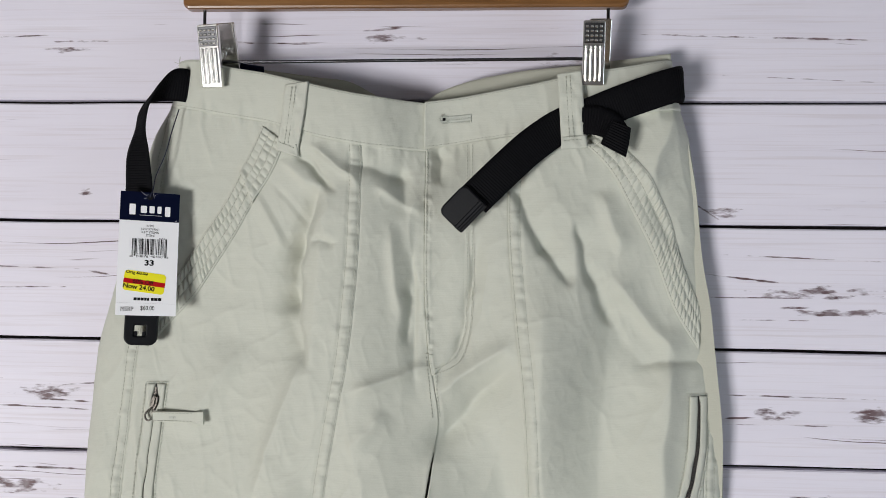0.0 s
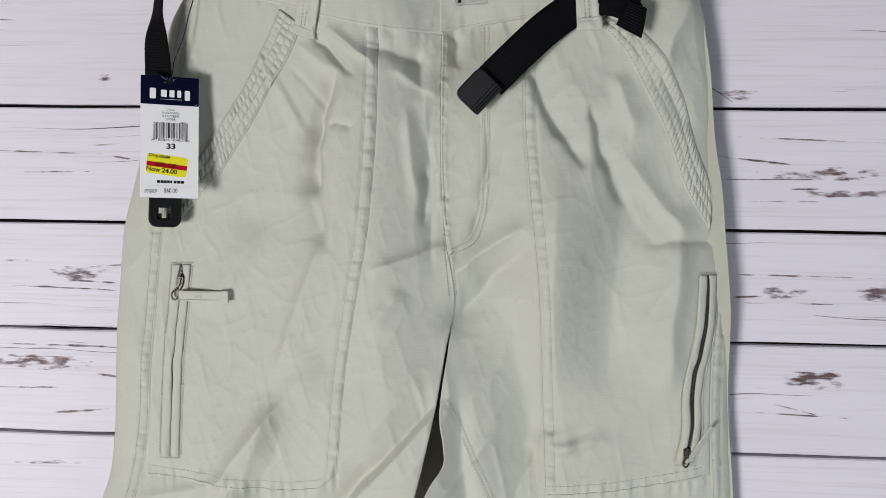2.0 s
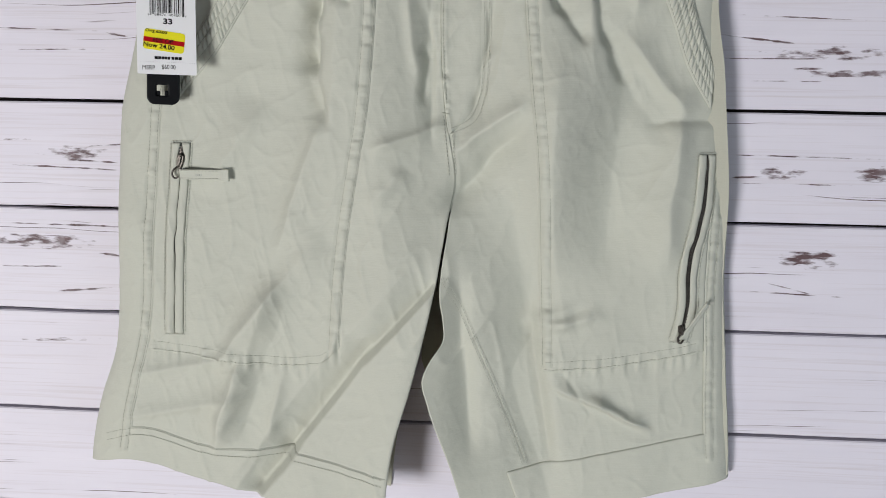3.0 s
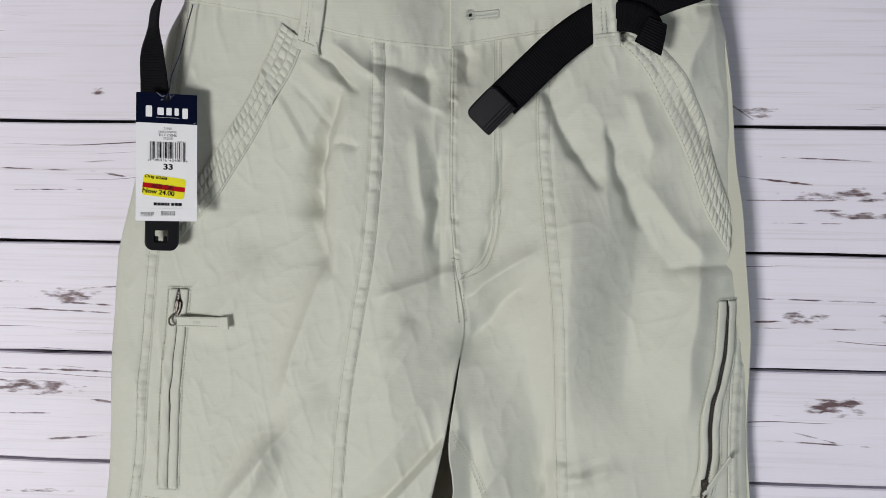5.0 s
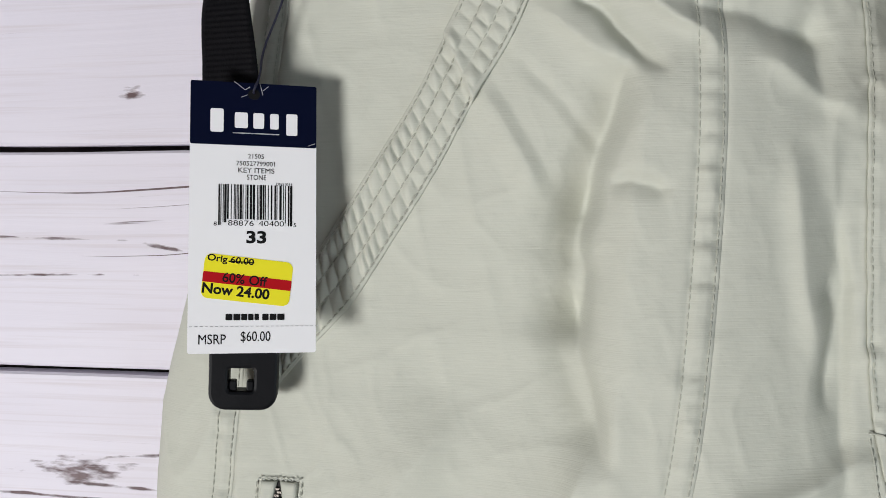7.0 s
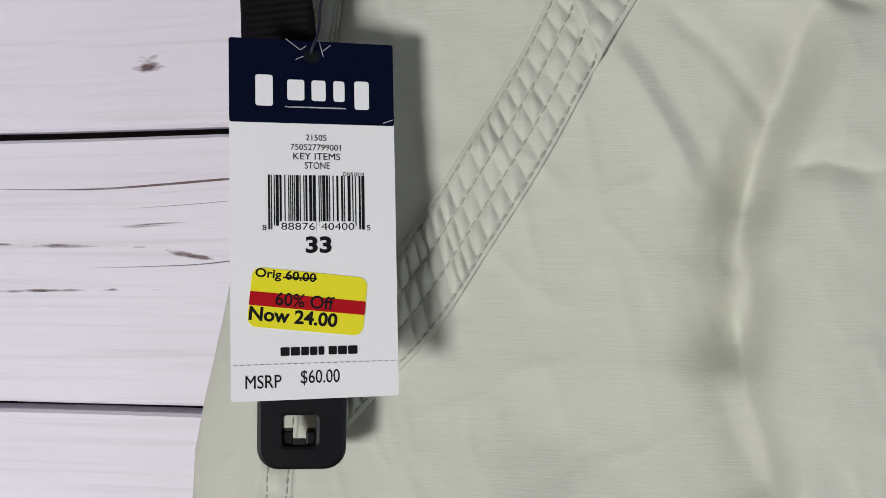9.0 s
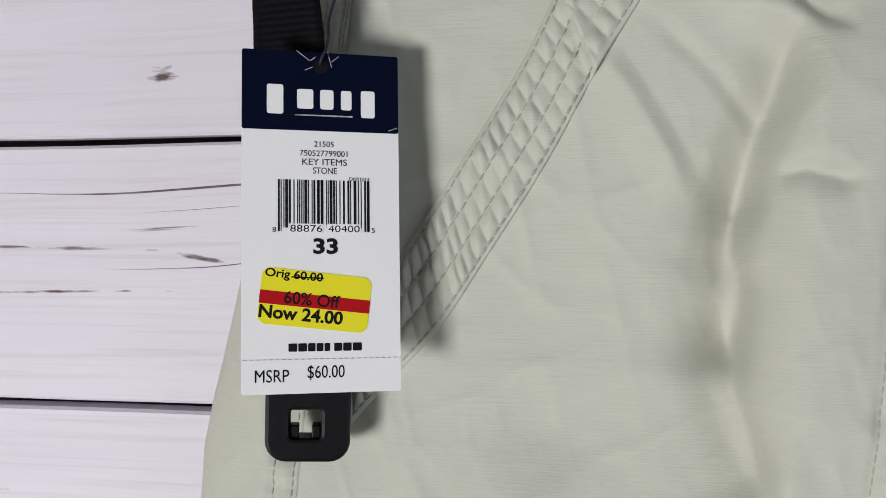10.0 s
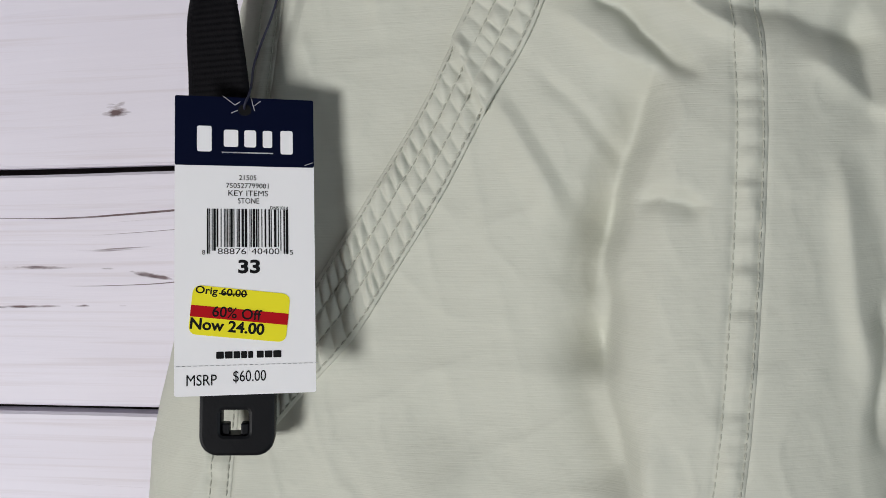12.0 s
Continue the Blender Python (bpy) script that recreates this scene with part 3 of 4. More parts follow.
def stitches(name, points, parent, lift=0.0008, surface=cloth, length=0.0024, pitch=0.0032, material=None, radius=0.00033):
    """A row of single thread stitches along a line of the plan, each a small rounded bead."""
    p = np.array(points, float)
    seg = np.hypot(*np.diff(p, axis=0).T)
    run = np.concatenate([[0], np.cumsum(seg)])
    count = max(1, int(run[-1] / pitch))
    q = np.arange(count)[:, None] * pitch + np.array([0, 0.5 * length, length])
    x, z = np.interp(q, run, p[:, 0]), np.interp(q, run, p[:, 1])
    d = surface(x, z) + lift
    tx, tz = x[:, 2] - x[:, 0], z[:, 2] - z[:, 0]
    n = np.maximum(np.hypot(tx, tz), 1e-9)
    px, pz = -tz / n * radius, tx / n * radius
    verts, faces = [], []
    for k in range(count):
        b = len(verts)
        for j, (up, wide) in enumerate(((0.0, 0.5), (radius * 1.5, 1.0), (0.0, 0.5))):
            verts += [(x[k, j] - px[k] * wide, -d[k, j] + 0.0002, z[k, j] - pz[k] * wide), (x[k, j], -d[k, j] - up, z[k, j]),
                      (x[k, j] + px[k] * wide, -d[k, j] + 0.0002, z[k, j] + pz[k] * wide)]
        for j in (0, 3):
            faces += [(b + j, b + j + 1, b + j + 4, b + j + 3), (b + j + 1, b + j + 2, b + j + 5, b + j + 4)]
    ob = part(name, mesh_of(name, verts, faces), material or THREAD, parent)
    ob["kind"] = "stuff"
    return ob


def down(f, z1, z0, shift=0.0):
    return [(float(f(z)) + shift, z) for z in np.linspace(z1, z0, 60)]


def across(f, x0, x1, shift=0.0):
    return [(x, float(f(x)) + shift) for x in np.linspace(x0, x1, 60)]


shorts = thing("cargo_shorts", "stone-coloured cotton cargo shorts hung from the clips of a wooden hanger", "shorts", at=(0, 0, 1.5))
shorts.location = (0, 0, 0)

# back of the shorts, seen through the waist opening and between the legs
back_cloth = lambda x, z: -0.026 - 0.013 * np.clip((1.2 - z) / 0.1, 0, 1) + 0.014 * np.clip(1 - np.minimum(x - OUT_L(z), OUT_R(z) - x) / 0.07, 0, 1) + 0.002 * grain_noise(x * 18, z * 14, 9)
inset = lambda f, k: (lambda z: f(z) + k)
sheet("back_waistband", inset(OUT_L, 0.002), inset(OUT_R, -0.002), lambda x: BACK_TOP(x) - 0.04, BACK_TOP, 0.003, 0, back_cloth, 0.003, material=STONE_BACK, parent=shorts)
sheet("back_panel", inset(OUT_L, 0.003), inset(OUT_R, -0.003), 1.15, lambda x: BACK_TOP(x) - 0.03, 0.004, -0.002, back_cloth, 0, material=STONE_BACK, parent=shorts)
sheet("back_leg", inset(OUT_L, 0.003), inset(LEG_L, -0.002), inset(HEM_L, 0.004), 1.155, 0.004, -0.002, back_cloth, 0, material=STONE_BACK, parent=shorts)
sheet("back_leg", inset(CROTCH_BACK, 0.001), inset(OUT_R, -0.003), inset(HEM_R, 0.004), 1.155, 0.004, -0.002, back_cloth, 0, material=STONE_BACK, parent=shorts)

# front: legs first, then the panels sewn over them
sheet("front_leg", OUT_L, lambda z: np.where(z > 1.2, FLY(z), LEG_L(z)), HEM_L, lambda x: BAND_BOT_L(x) + 0.004, parent=shorts)
sheet("front_leg", lambda z: np.where(z > 1.2, FLY(z), LEG_R(z)) - 0.007 * np.clip((z - 1.175) / 0.03, 0, 1), OUT_R, HEM_R, lambda x: BAND_BOT_R(x) + 0.004, lift=-0.0009, parent=shorts)


def fold_edge(x, z, s, t):
    """A sewn edge: the last millimetres roll down and pucker."""
    e = np.minimum(np.minimum(s, 1 - s) * 60, np.minimum(t, 1 - t) * 90)
    return -0.0005 * np.clip(1 - e, 0, 1)


PANEL = 0.0008
sheet("side_panel", SIDE_L, SEAM_L, POCKET_L, lambda x: BAND_BOT_L(x) + 0.003, 0.0011, PANEL, shape=fold_edge, parent=shorts)
sheet("side_panel", SEAM_R, lambda z: np.minimum(SIDE_R(z), OUT_R(z) - 0.001), POCKET_R, lambda x: BAND_BOT_R(x) + 0.003, 0.0013, PANEL, shape=fold_edge, parent=shorts)
sheet("fly", FLY, lambda z: 0.026 - 0.028 * np.clip((1.285 - z) / 0.045, 0, 1) ** 2.2, 1.241, lambda x: BAND_BOT_R(x) + 0.003, 0.0012, 0.0013, shape=lambda x, z, s, t: -0.0004 * np.clip(1 - 40 * s, 0, 1) - 0.0026 * np.clip((s - 0.55) / 0.4, 0, 1) ** 1.5, parent=shorts)

# waistband
band_puff = lambda x, z, s, t: 0.0014 * np.sin(np.pi * np.clip(t, 0, 1)) ** 0.6
sheet("waistband", lambda z: OUT_L(z) + 0.0005, -0.0095, BAND_BOT_L, BAND_TOP_L, 0.0014, 0.0014, skirt=0.004, shape=band_puff, parent=shorts)
sheet("waistband", -0.0125, lambda z: OUT_R(z) - 0.0005, BAND_BOT_R, BAND_TOP_R, 0.0014, 0.0040, skirt=0.004, shape=band_puff, parent=shorts)


def smooth_line(points, n, run=None):
    """n points on a smooth curve through the given ones (any dimension)."""
    p = np.array(points, float)
    if run is None:
        run = np.concatenate([[0], np.cumsum(np.sqrt((np.diff(p, axis=0) ** 2).sum(1)))])
    q = np.linspace(0, run[-1], n)
    return np.stack([curve_of(list(zip(run, p[:, k])))(q) for k in range(p.shape[1])], -1)


def strip(name, edge_a, edge_b, n, m, lift, shape=None, skirt=0.002, surface=cloth, material=None, parent=None, label=""):
    """Cloth between two edge lines of the plan, laid on the surface."""
    a, b = smooth_line(edge_a, n + 1), smooth_line(edge_b, n + 1)
    t, s = np.meshgrid(np.linspace(0, 1, m + 1), np.linspace(0, 1, n + 1))
    x = a[:, :1] + (b[:, :1] - a[:, :1]) * t
    z = a[:, 1:] + (b[:, 1:] - a[:, 1:]) * t
    length = float(np.hypot(*np.diff(a, axis=0).T).sum())
    d = surface(x, z) + lift + (shape(s * length, t, x, z) if shape else 0)
    verts = np.stack([x, -d, z], -1).reshape(-1, 3)
    w = m + 1
    faces = [(r * w + c, r * w + c + 1, (r + 1) * w + c + 1, (r + 1) * w + c) for r in range(n) for c in range(m)]
    rim = [c for c in range(m)] + [r * w + m for r in range(n)] + [n * w + c for c in range(m, 0, -1)] + [r * w for r in range(n, 0, -1)]
    base, k = len(verts), len(rim)
    verts = np.vstack([verts, verts[rim] + np.array([0, skirt, 0])])
    faces += [(rim[i], base + i, base + (i + 1) % k, rim[(i + 1) % k]) for i in range(k)]
    me = mesh_of(name, verts, faces)
    bm = bmesh.new()
    bm.from_mesh(me)
    bmesh.ops.recalc_face_normals(bm, faces=bm.faces[:])
    bm.to_mesh(me)
    bm.free()
    return part(name, me, material or STONE, parent, label)


def between(edge_a, edge_b, f, n=60):
    a, b = smooth_line(edge_a, n), smooth_line(edge_b, n)
    return [tuple(v) for v in a + (b - a) * f]


# the back cloth comes round the side over the front, with its double-stitched seam
sheet("side_back_panel", OUT_L, SIDE_L, HEM_L, lambda x: BAND_BOT_L(x) + 0.003, 0.0013, 0.0007, shape=fold_edge, parent=shorts)
sheet("side_back_panel", SIDE_R, lambda z: np.maximum(OUT_R(z), SIDE_R(z) + 0.003), HEM_R, 1.265, 0.0016, 0.0009, shape=fold_edge, parent=shorts)

HEM_SEAM_L = curve_of([(-0.325, 0.962), (-0.281, 0.974), (-0.22, 0.959), (-0.138, 0.956), (-0.05, 0.940)])
HEM_SEAM_R = curve_of([(0.03, 0.936), (0.10, 0.949), (0.16, 0.962), (0.23, 0.976)])
sheet("hem", OUT_L, LEG_L, HEM_L, HEM_SEAM_L, 0.0018, 0.0005, shape=fold_edge, parent=shorts)
sheet("hem", lambda z: INSEAM(z) - 0.02, OUT_R, HEM_R, HEM_SEAM_R, 0.0016, 0.0009, shape=fold_edge, parent=shorts)

# quilted pocket edges
TRIM_L_OUT = [(-0.1465, 1.4445), (-0.1630, 1.4095), (-0.1735, 1.3875), (-0.1880, 1.3645), (-0.2150, 1.3240), (-0.2365, 1.2910)]
TRIM_L_IN = [(-0.1270, 1.4300), (-0.1370, 1.4062), (-0.1500, 1.3850), (-0.1700, 1.3500), (-0.1875, 1.3235), (-0.2040, 1.2995), (-0.2170, 1.2860), (-0.2420, 1.2590)]
TRIM_R_OUT = [(0.124, 1.4445), (0.147, 1.433), (0.166, 1.414), (0.189, 1.377), (0.203, 1.334), (0.2185, 1.299)]
TRIM_R_IN = [(0.114, 1.4365), (0.139, 1.412), (0.157, 1.381), (0.174, 1.349), (0.198, 1.292), (0.2165, 1.264)]


def quilting(run, t, bend):
    """Three rows of puckers between four rows of stitches."""
    row = np.clip((t - 0.07) / 0.86, 0, 0.9999) * 3
    k = np.floor(row)
    pillow = np.abs(np.sin(np.pi * row)) ** 0.6
    phase = run / 0.0054 + 0.2 * k + 0.12 * (row - k) + 0.55 * grain_noise(run * 75, k * 3.7, 21)
    wave = np.abs(np.sin(np.pi * phase)) ** 0.7
    size = 0.65 + 0.5 * grain_noise(run * 140, k * 5.3, 22)
    bent = run - KINK + 0.006 * (0.5 - t)
    kink = 0.0028 * np.exp(-np.abs(bent / np.where(bent > 0, 0.0012, 0.0060)) ** 1.3) - 0.0010 * np.exp(-((bent - 0.0032) / 0.0022) ** 2)
    return pillow * (0.0002 + 0.0026 * size * wave) + bend * kink - 0.0006 * np.clip(1 - 14 * np.minimum(t, 1 - t), 0, 1)


KINK = 0.0445
for a, b, bend in ((TRIM_L_OUT, TRIM_L_IN, 1.0), (TRIM_R_OUT, TRIM_R_IN, 0.0)):
    trim = strip("quilted_pocket_edge", a, b, 330, 36, 0.0024, lambda run, t, x, z: quilting(run, t, bend), 0.0035, parent=shorts)
    for f in (0.07, 0.357, 0.643, 0.93):
        stitches("stitching", between(a, b, f), trim, 0.0031, length=0.0027, pitch=0.0036, radius=0.0004)

# stitched seams
for row in (down(SEAM_L, 1.428, 1.05, -0.0014), down(SEAM_L, 1.428, 1.05, -0.0096), down(SEAM_R, 1.436, 1.036, 0.0014), down(SEAM_R, 1.436, 1.036, 0.0096),
            across(POCKET_L, -0.263, -0.097, 0.0016), across(POCKET_L, -0.263, -0.103, 0.0085), across(POCKET_R, 0.084, 0.219, 0.0016), across(POCKET_R, 0.084, 0.219, 0.009)):
    stitches("stitching", row, shorts, PANEL + 0.0003)
for row in (down(SIDE_L, 1.456, 0.95, -0.002), down(SIDE_L, 1.456, 0.95, -0.009), down(SIDE_R, 1.23, 0.95, 0.002), down(SIDE_R, 1.23, 0.95, 0.009),
            down(INSEAM, 1.12, 0.945, 0.0), down(INSEAM, 1.12, 0.945, -0.004), across(HEM_SEAM_L, -0.31, -0.055, -0.0016), across(HEM_SEAM_L, -0.31, -0.055, -0.008)):
    stitches("stitching", row, shorts, 0.0013)
for row in (across(BAND_BOT_L, -0.224, -0.014, 0.0017), across(BAND_TOP_L, -0.224, -0.012, -0.0017)):
    stitches("stitching", row, shorts, 0.0021)
for row in (across(BAND_BOT_R, -0.010, 0.193, 0.0017), across(BAND_TOP_R, -0.010, 0.19, -0.0017), [(-0.0112, 1.4645), (-0.0098, 1.4295)]):
    stitches("stitching", row, shorts, 0.0047)
for k in (0.0, 0.0042):
    curve_j = [(0.0232 + k, 1.432), (0.0245 + k, 1.36), (0.0252 + k, 1.30), (0.0225 + k, 1.272), (0.0145 + k, 1.254 - k * 0.6), (0.004, 1.2475 - k), (-0.004, 1.245 - k)]
    stitches("stitching", [tuple(v) for v in smooth_line(curve_j, 70)], shorts, 0.0021)
stitches("stitching", down(FLY, 1.425, 1.262, 0.0017), shorts, 0.0019)
for k in (-0.0012, 0.005):
    stitches("stitching", [(-0.0065 + 0.9 * k, 1.256), (-0.0035 + k, 1.235), (-0.0005 + 0.8 * k, 1.205)], shorts, 0.001)
stitches("bar_tack", [(-0.0085, 1.2575 + 0.0009 * (i % 2)) if i % 2 else (-0.0025, 1.2575) for i in range(12)], shorts, 0.0018, radius=0.0004)

# buttonhole
buttonhole = strip("buttonhole", [(0.001, 1.4550), (0.0265, 1.4572)], [(0.001, 1.4495), (0.0265, 1.4517)], 30, 8, 0.0058,
                   lambda r, t, x, z: 0.0006 * np.sin(np.pi * t) ** 0.5 - 0.0011 * np.exp(-((t - 0.5) / 0.13) ** 2), 0.0008, material=STITCH_GREEN, parent=shorts)
stitches("edge_stitching", [(0.002 + 0.0008 * i, 1.4552 if i % 2 else 1.4528) for i in range(31)], buttonhole, 0.0060, length=0.0022, pitch=0.0023, material=STITCH_GREEN, radius=0.0003)
stitches("edge_stitching", [(0.002 + 0.0008 * i, 1.4518 if i % 2 else 1.4494) for i in range(31)], buttonhole, 0.0060, length=0.0022, pitch=0.0023, material=STITCH_GREEN, radius=0.0003)
for r0, r1 in ((0.0022, 0.0042), (0.0030, 0.0046)):
    stitches("eyelet_stitching", [(0.0036 + (r0 if i % 2 else r1) * math.cos(0.26 * i + r0), 1.4526 + (r0 if i % 2 else r1) * math.sin(0.26 * i + r0)) for i in range(25)], buttonhole, 0.0064, length=0.0019, pitch=0.0020, material=STITCH_GREEN, radius=0.0003)
stitches("bar_tack", [(0.0262 + 0.0003 * (i % 2), 1.4498 + 0.0011 * i) for i in range(8)], buttonhole, 0.0064, material=STITCH_GREEN, radius=0.0004)
eye = strip("eyelet", [(0.0024, 1.4537), (0.0048, 1.4540)], [(0.0024, 1.4513), (0.0048, 1.4516)], 6, 6, 0.0065, None, 0.0004, material=INK, parent=buttonhole, label="dark eyelet")


# belt loops
def belt_loop(edge_a, edge_b, lift):
    arch = lambda run, t, x, z: 0.0016 * np.sin(np.pi * np.clip(run / 0.058, 0, 1)) + 0.0006 * grain_noise(run * 160, t * 4, 31) - 0.0006 * np.clip(1 - 8 * np.minimum(t, 1 - t), 0, 1)
    loop = strip("belt_loop", edge_a, edge_b, 44, 16, lift, arch, 0.003, parent=shorts)
    for f in (0.33, 0.5):
        stitches("stitching", between(edge_a, edge_b, f)[3:-4], loop, lift + 0.0019)
    a0, b0 = np.array(edge_a[-1]), np.array(edge_b[-1])
    foot_a, foot_b = [tuple(a0 + (0.0004, 0.0085)), tuple(a0 + (-0.0008, -0.0015))], [tuple(b0 + (0.0, 0.0085)), tuple(b0 + (0.0012, -0.0015))]
    strip("folded_end", foot_a, foot_b, 8, 12, lift + 0.0008, None, 0.003, parent=loop)
    stitches("stitching", [tuple(a0 + (0.001, 0.005)), tuple(b0 + (-0.001, 0.005))], loop, lift + 0.0017)


belt_loop([(-0.1265, 1.4775), (-0.129, 1.452), (-0.1325, 1.4255)], [(-0.1065, 1.4795), (-0.1095, 1.452), (-0.1155, 1.4195)], 0.0045)
belt_loop([(0.0965, 1.4865), (0.0985, 1.455), (0.1003, 1.4265)], [(0.1155, 1.4890), (0.1180, 1.458), (0.1200, 1.4285)], 0.0125)

# thread ends at the corner of the waistband
for k, (dx, dz) in enumerate(((-0.009, -0.004), (-0.007, 0.003), (-0.002, 0.007), (0.002, 0.006))):
    stitches("loose_thread", [(-0.2255, 1.5015), (-0.2255 + dx, 1.5015 + dz)], shorts, 0.002, length=0.008, pitch=0.008, radius=0.0002)


# ---- zips ----
def tube(name, points, radius, material, parent, label="", closed=False):
    cu = bpy.data.curves.new(name, "CURVE")
    cu.dimensions, cu.bevel_depth, cu.bevel_resolution, cu.resolution_u = "3D", radius, 3, 6
    sp = cu.splines.new("BEZIER")
    sp.bezier_points.add(len(points) - 1)
    for b, p in zip(sp.bezier_points, points):
        b.co, b.handle_left_type, b.handle_right_type = p, "AUTO", "AUTO"
    sp.use_cyclic_u = closed
    tmp = bpy.data.objects.new("tmp", cu)
    scene.collection.objects.link(tmp)
    me = bpy.data.meshes.new_from_object(tmp.evaluated_get(bpy.context.evaluated_depsgraph_get()))
    bpy.data.objects.remove(tmp)
    bpy.data.curves.remove(cu)
    me.name = name
    me.polygons.foreach_set("use_smooth", [True] * len(me.polygons))
    return part(name, me, material, parent, label)


def slab(name, corners, thick, material, parent, bevel=0.0004, label=""):
    """A flat plate through four corners in space, thickened away from the viewer."""
    bm = bmesh.new()
    c = [Vector(v) for v in corners]
    nrm = (c[1] - c[0]).cross(c[3] - c[0]).normalized()
    if nrm.y < 0:
        nrm = -nrm
    vs = [bm.verts.new(v) for v in c] + [bm.verts.new(v + nrm * thick) for v in c]
    for f in ((0, 1, 2, 3), (7, 6, 5, 4), (0, 4, 5, 1), (1, 5, 6, 2), (2, 6, 7, 3), (3, 7, 4, 0)):
        bm.faces.new([vs[i] for i in f])
    bmesh.ops.recalc_face_normals(bm, faces=bm.faces[:])
    bmesh.ops.bevel(bm, geom=bm.edges[:], offset=bevel, segments=2, affect="EDGES", profile=0.5)
    return part(name, bm, material, parent, label)


ZIP_L = curve_of([(1.231, -0.2325), (1.19, -0.2362), (1.149, -0.2395), (1.061, -0.2425)])
ZIP_R = curve_of([(1.225, 0.2165), (1.18, 0.2145), (1.131, 0.2055), (1.084, 0.2050), (1.064, 0.2005)])
TAPE = plain("zip_tape", (0.035, 0.032, 0.03), 0.8, 0, 0.2, 400, 0.3)


def zip_pocket(line, z1, z0, gap, lift):
    """A welt pocket: two flaps beside a slit, with the zip's tape and teeth in it."""
    wobble = lambda z: 0.0006 * grain_noise(np.asarray(z) * 70, np.asarray(z) * 0, 41)
    zs = np.linspace(z1, z0, 30)
    lo = [(float(line(z) - gap(z) + wobble(z)), z) for z in zs]
    hi = [(float(line(z) + gap(z) + wobble(z)), z) for z in zs]
    puff = lambda run, t, x, z: 0.0013 * np.sin(np.pi * t) ** 0.6 + 0.0005 * grain_noise(run * 110, t * 2, 43)
    tape = strip("zip_tape", [(x - 0.002, z) for x, z in lo], [(x + 0.002, z) for x, z in hi], 60, 4, lift - 0.0009, None, 0.0002, material=TAPE, parent=shorts, label="dark zip tape in the slit")
    flap = strip("zip_welt", [(float(line(z)) - 0.0078, z) for z in zs], lo, 80, 8, lift, puff, 0.0022, parent=shorts)
    stitches("stitching", [(float(line(z)) - 0.0095, z) for z in zs], flap, lift)
    flap = strip("zip_welt", hi, [(float(line(z)) + 0.0078, z) for z in zs], 80, 8, lift, puff, 0.0022, parent=shorts)
    stitches("stitching", [(float(line(z)) + 0.0095, z) for z in zs], flap, lift)
    for z in (z1 + 0.0012, z0 - 0.0012):
        stitches("bar_tack", [(float(line(z)) - 0.009 + 0.0012 * i, z + (0.0006 if i % 2 else -0.0006)) for i in range(17)], shorts, lift + 0.0008, pitch=0.0026, radius=0.0004, material=STITCH_GREEN)
    return tape


tape_l = zip_pocket(ZIP_L, 1.229, 1.062, lambda z: 0.00025 + 0.0028 * np.exp(-((z - 1.216) / 0.009) ** 2) + 0.0004 * np.exp(-((z - 1.13) / 0.02) ** 2), 0.0020)
tape_r = zip_pocket(ZIP_R, 1.226, 1.063, lambda z: 0.0009 + 0.0010 * np.sin(np.pi * np.clip((1.226 - z) / 0.163, 0, 1)), 0.0020)


def teeth(line, z1, z0, parent):
    verts, faces = [], []
    for k, z in enumerate(np.arange(z1, z0, -0.0013)):
        x, d = float(line(z)) + (0.0005 if k % 2 else -0.0005), float(cloth(np.array([line(z)]), np.array([z]))[0]) + 0.0021
        b = len(verts)
        verts += [(x + sx * 0.0009, -d - (0.0004 if t else -0.0004), z + sz * 0.0004) for t in (0, 1) for sx in (-1, 1) for sz in (-1, 1)]
        faces += [(b + 4, b + 5, b + 7, b + 6), (b, b + 1, b + 5, b + 4), (b + 2, b + 6, b + 7, b + 3), (b + 1, b + 3, b + 7, b + 5), (b, b + 4, b + 6, b + 2)]
    ob = part("zip_teeth", mesh_of("zip_teeth", verts, faces, False), BRASS, parent, "aged brass zip teeth")
    ob["kind"] = "stuff"


teeth(ZIP_R, 1.222, 1.068, tape_r)
teeth(ZIP_L, 1.226, 1.205, tape_l)


def zip_slider(x, z, d, tilt):
    """The zip's slider: a waisted brass body with its bridge and wire ring."""
    m = Matrix.Translation((x, -d, z)) @ Matrix.Rotation(tilt, 4, "Y")
    bm = bmesh.new()
    for z0, z1, w0, w1, y0 in ((-0.0055, 0.0, 0.0019, 0.0030, -0.0012), (0.0, 0.0055, 0.0030, 0.0022, -0.0012), (-0.003, 0.0045, 0.0009, 0.0009, -0.0028)):
        vs = [bm.verts.new((sx * (w0 if zz == z0 else w1), yy, zz)) for zz in (z0, z1) for yy in (y0, 0.0012) for sx in (-1, 1)]
        for f in ((0, 1, 3, 2), (4, 6, 7, 5), (0, 4, 5, 1), (2, 3, 7, 6), (0, 2, 6, 4), (1, 5, 7, 3)):
            bm.faces.new([vs[i] for i in f])
    bmesh.ops.recalc_face_normals(bm, faces=bm.faces[:])
    bmesh.ops.bevel(bm, geom=bm.edges[:], offset=0.0003, segments=1, affect="EDGES")
    bmesh.ops.transform(bm, matrix=m, verts=bm.verts[:])
    return part("zip_slider", bm, BRASS, shorts, "aged brass zip slider")


def cloth_at(x, z):
    return float(cloth(np.array([x]), np.array([z]))[0])


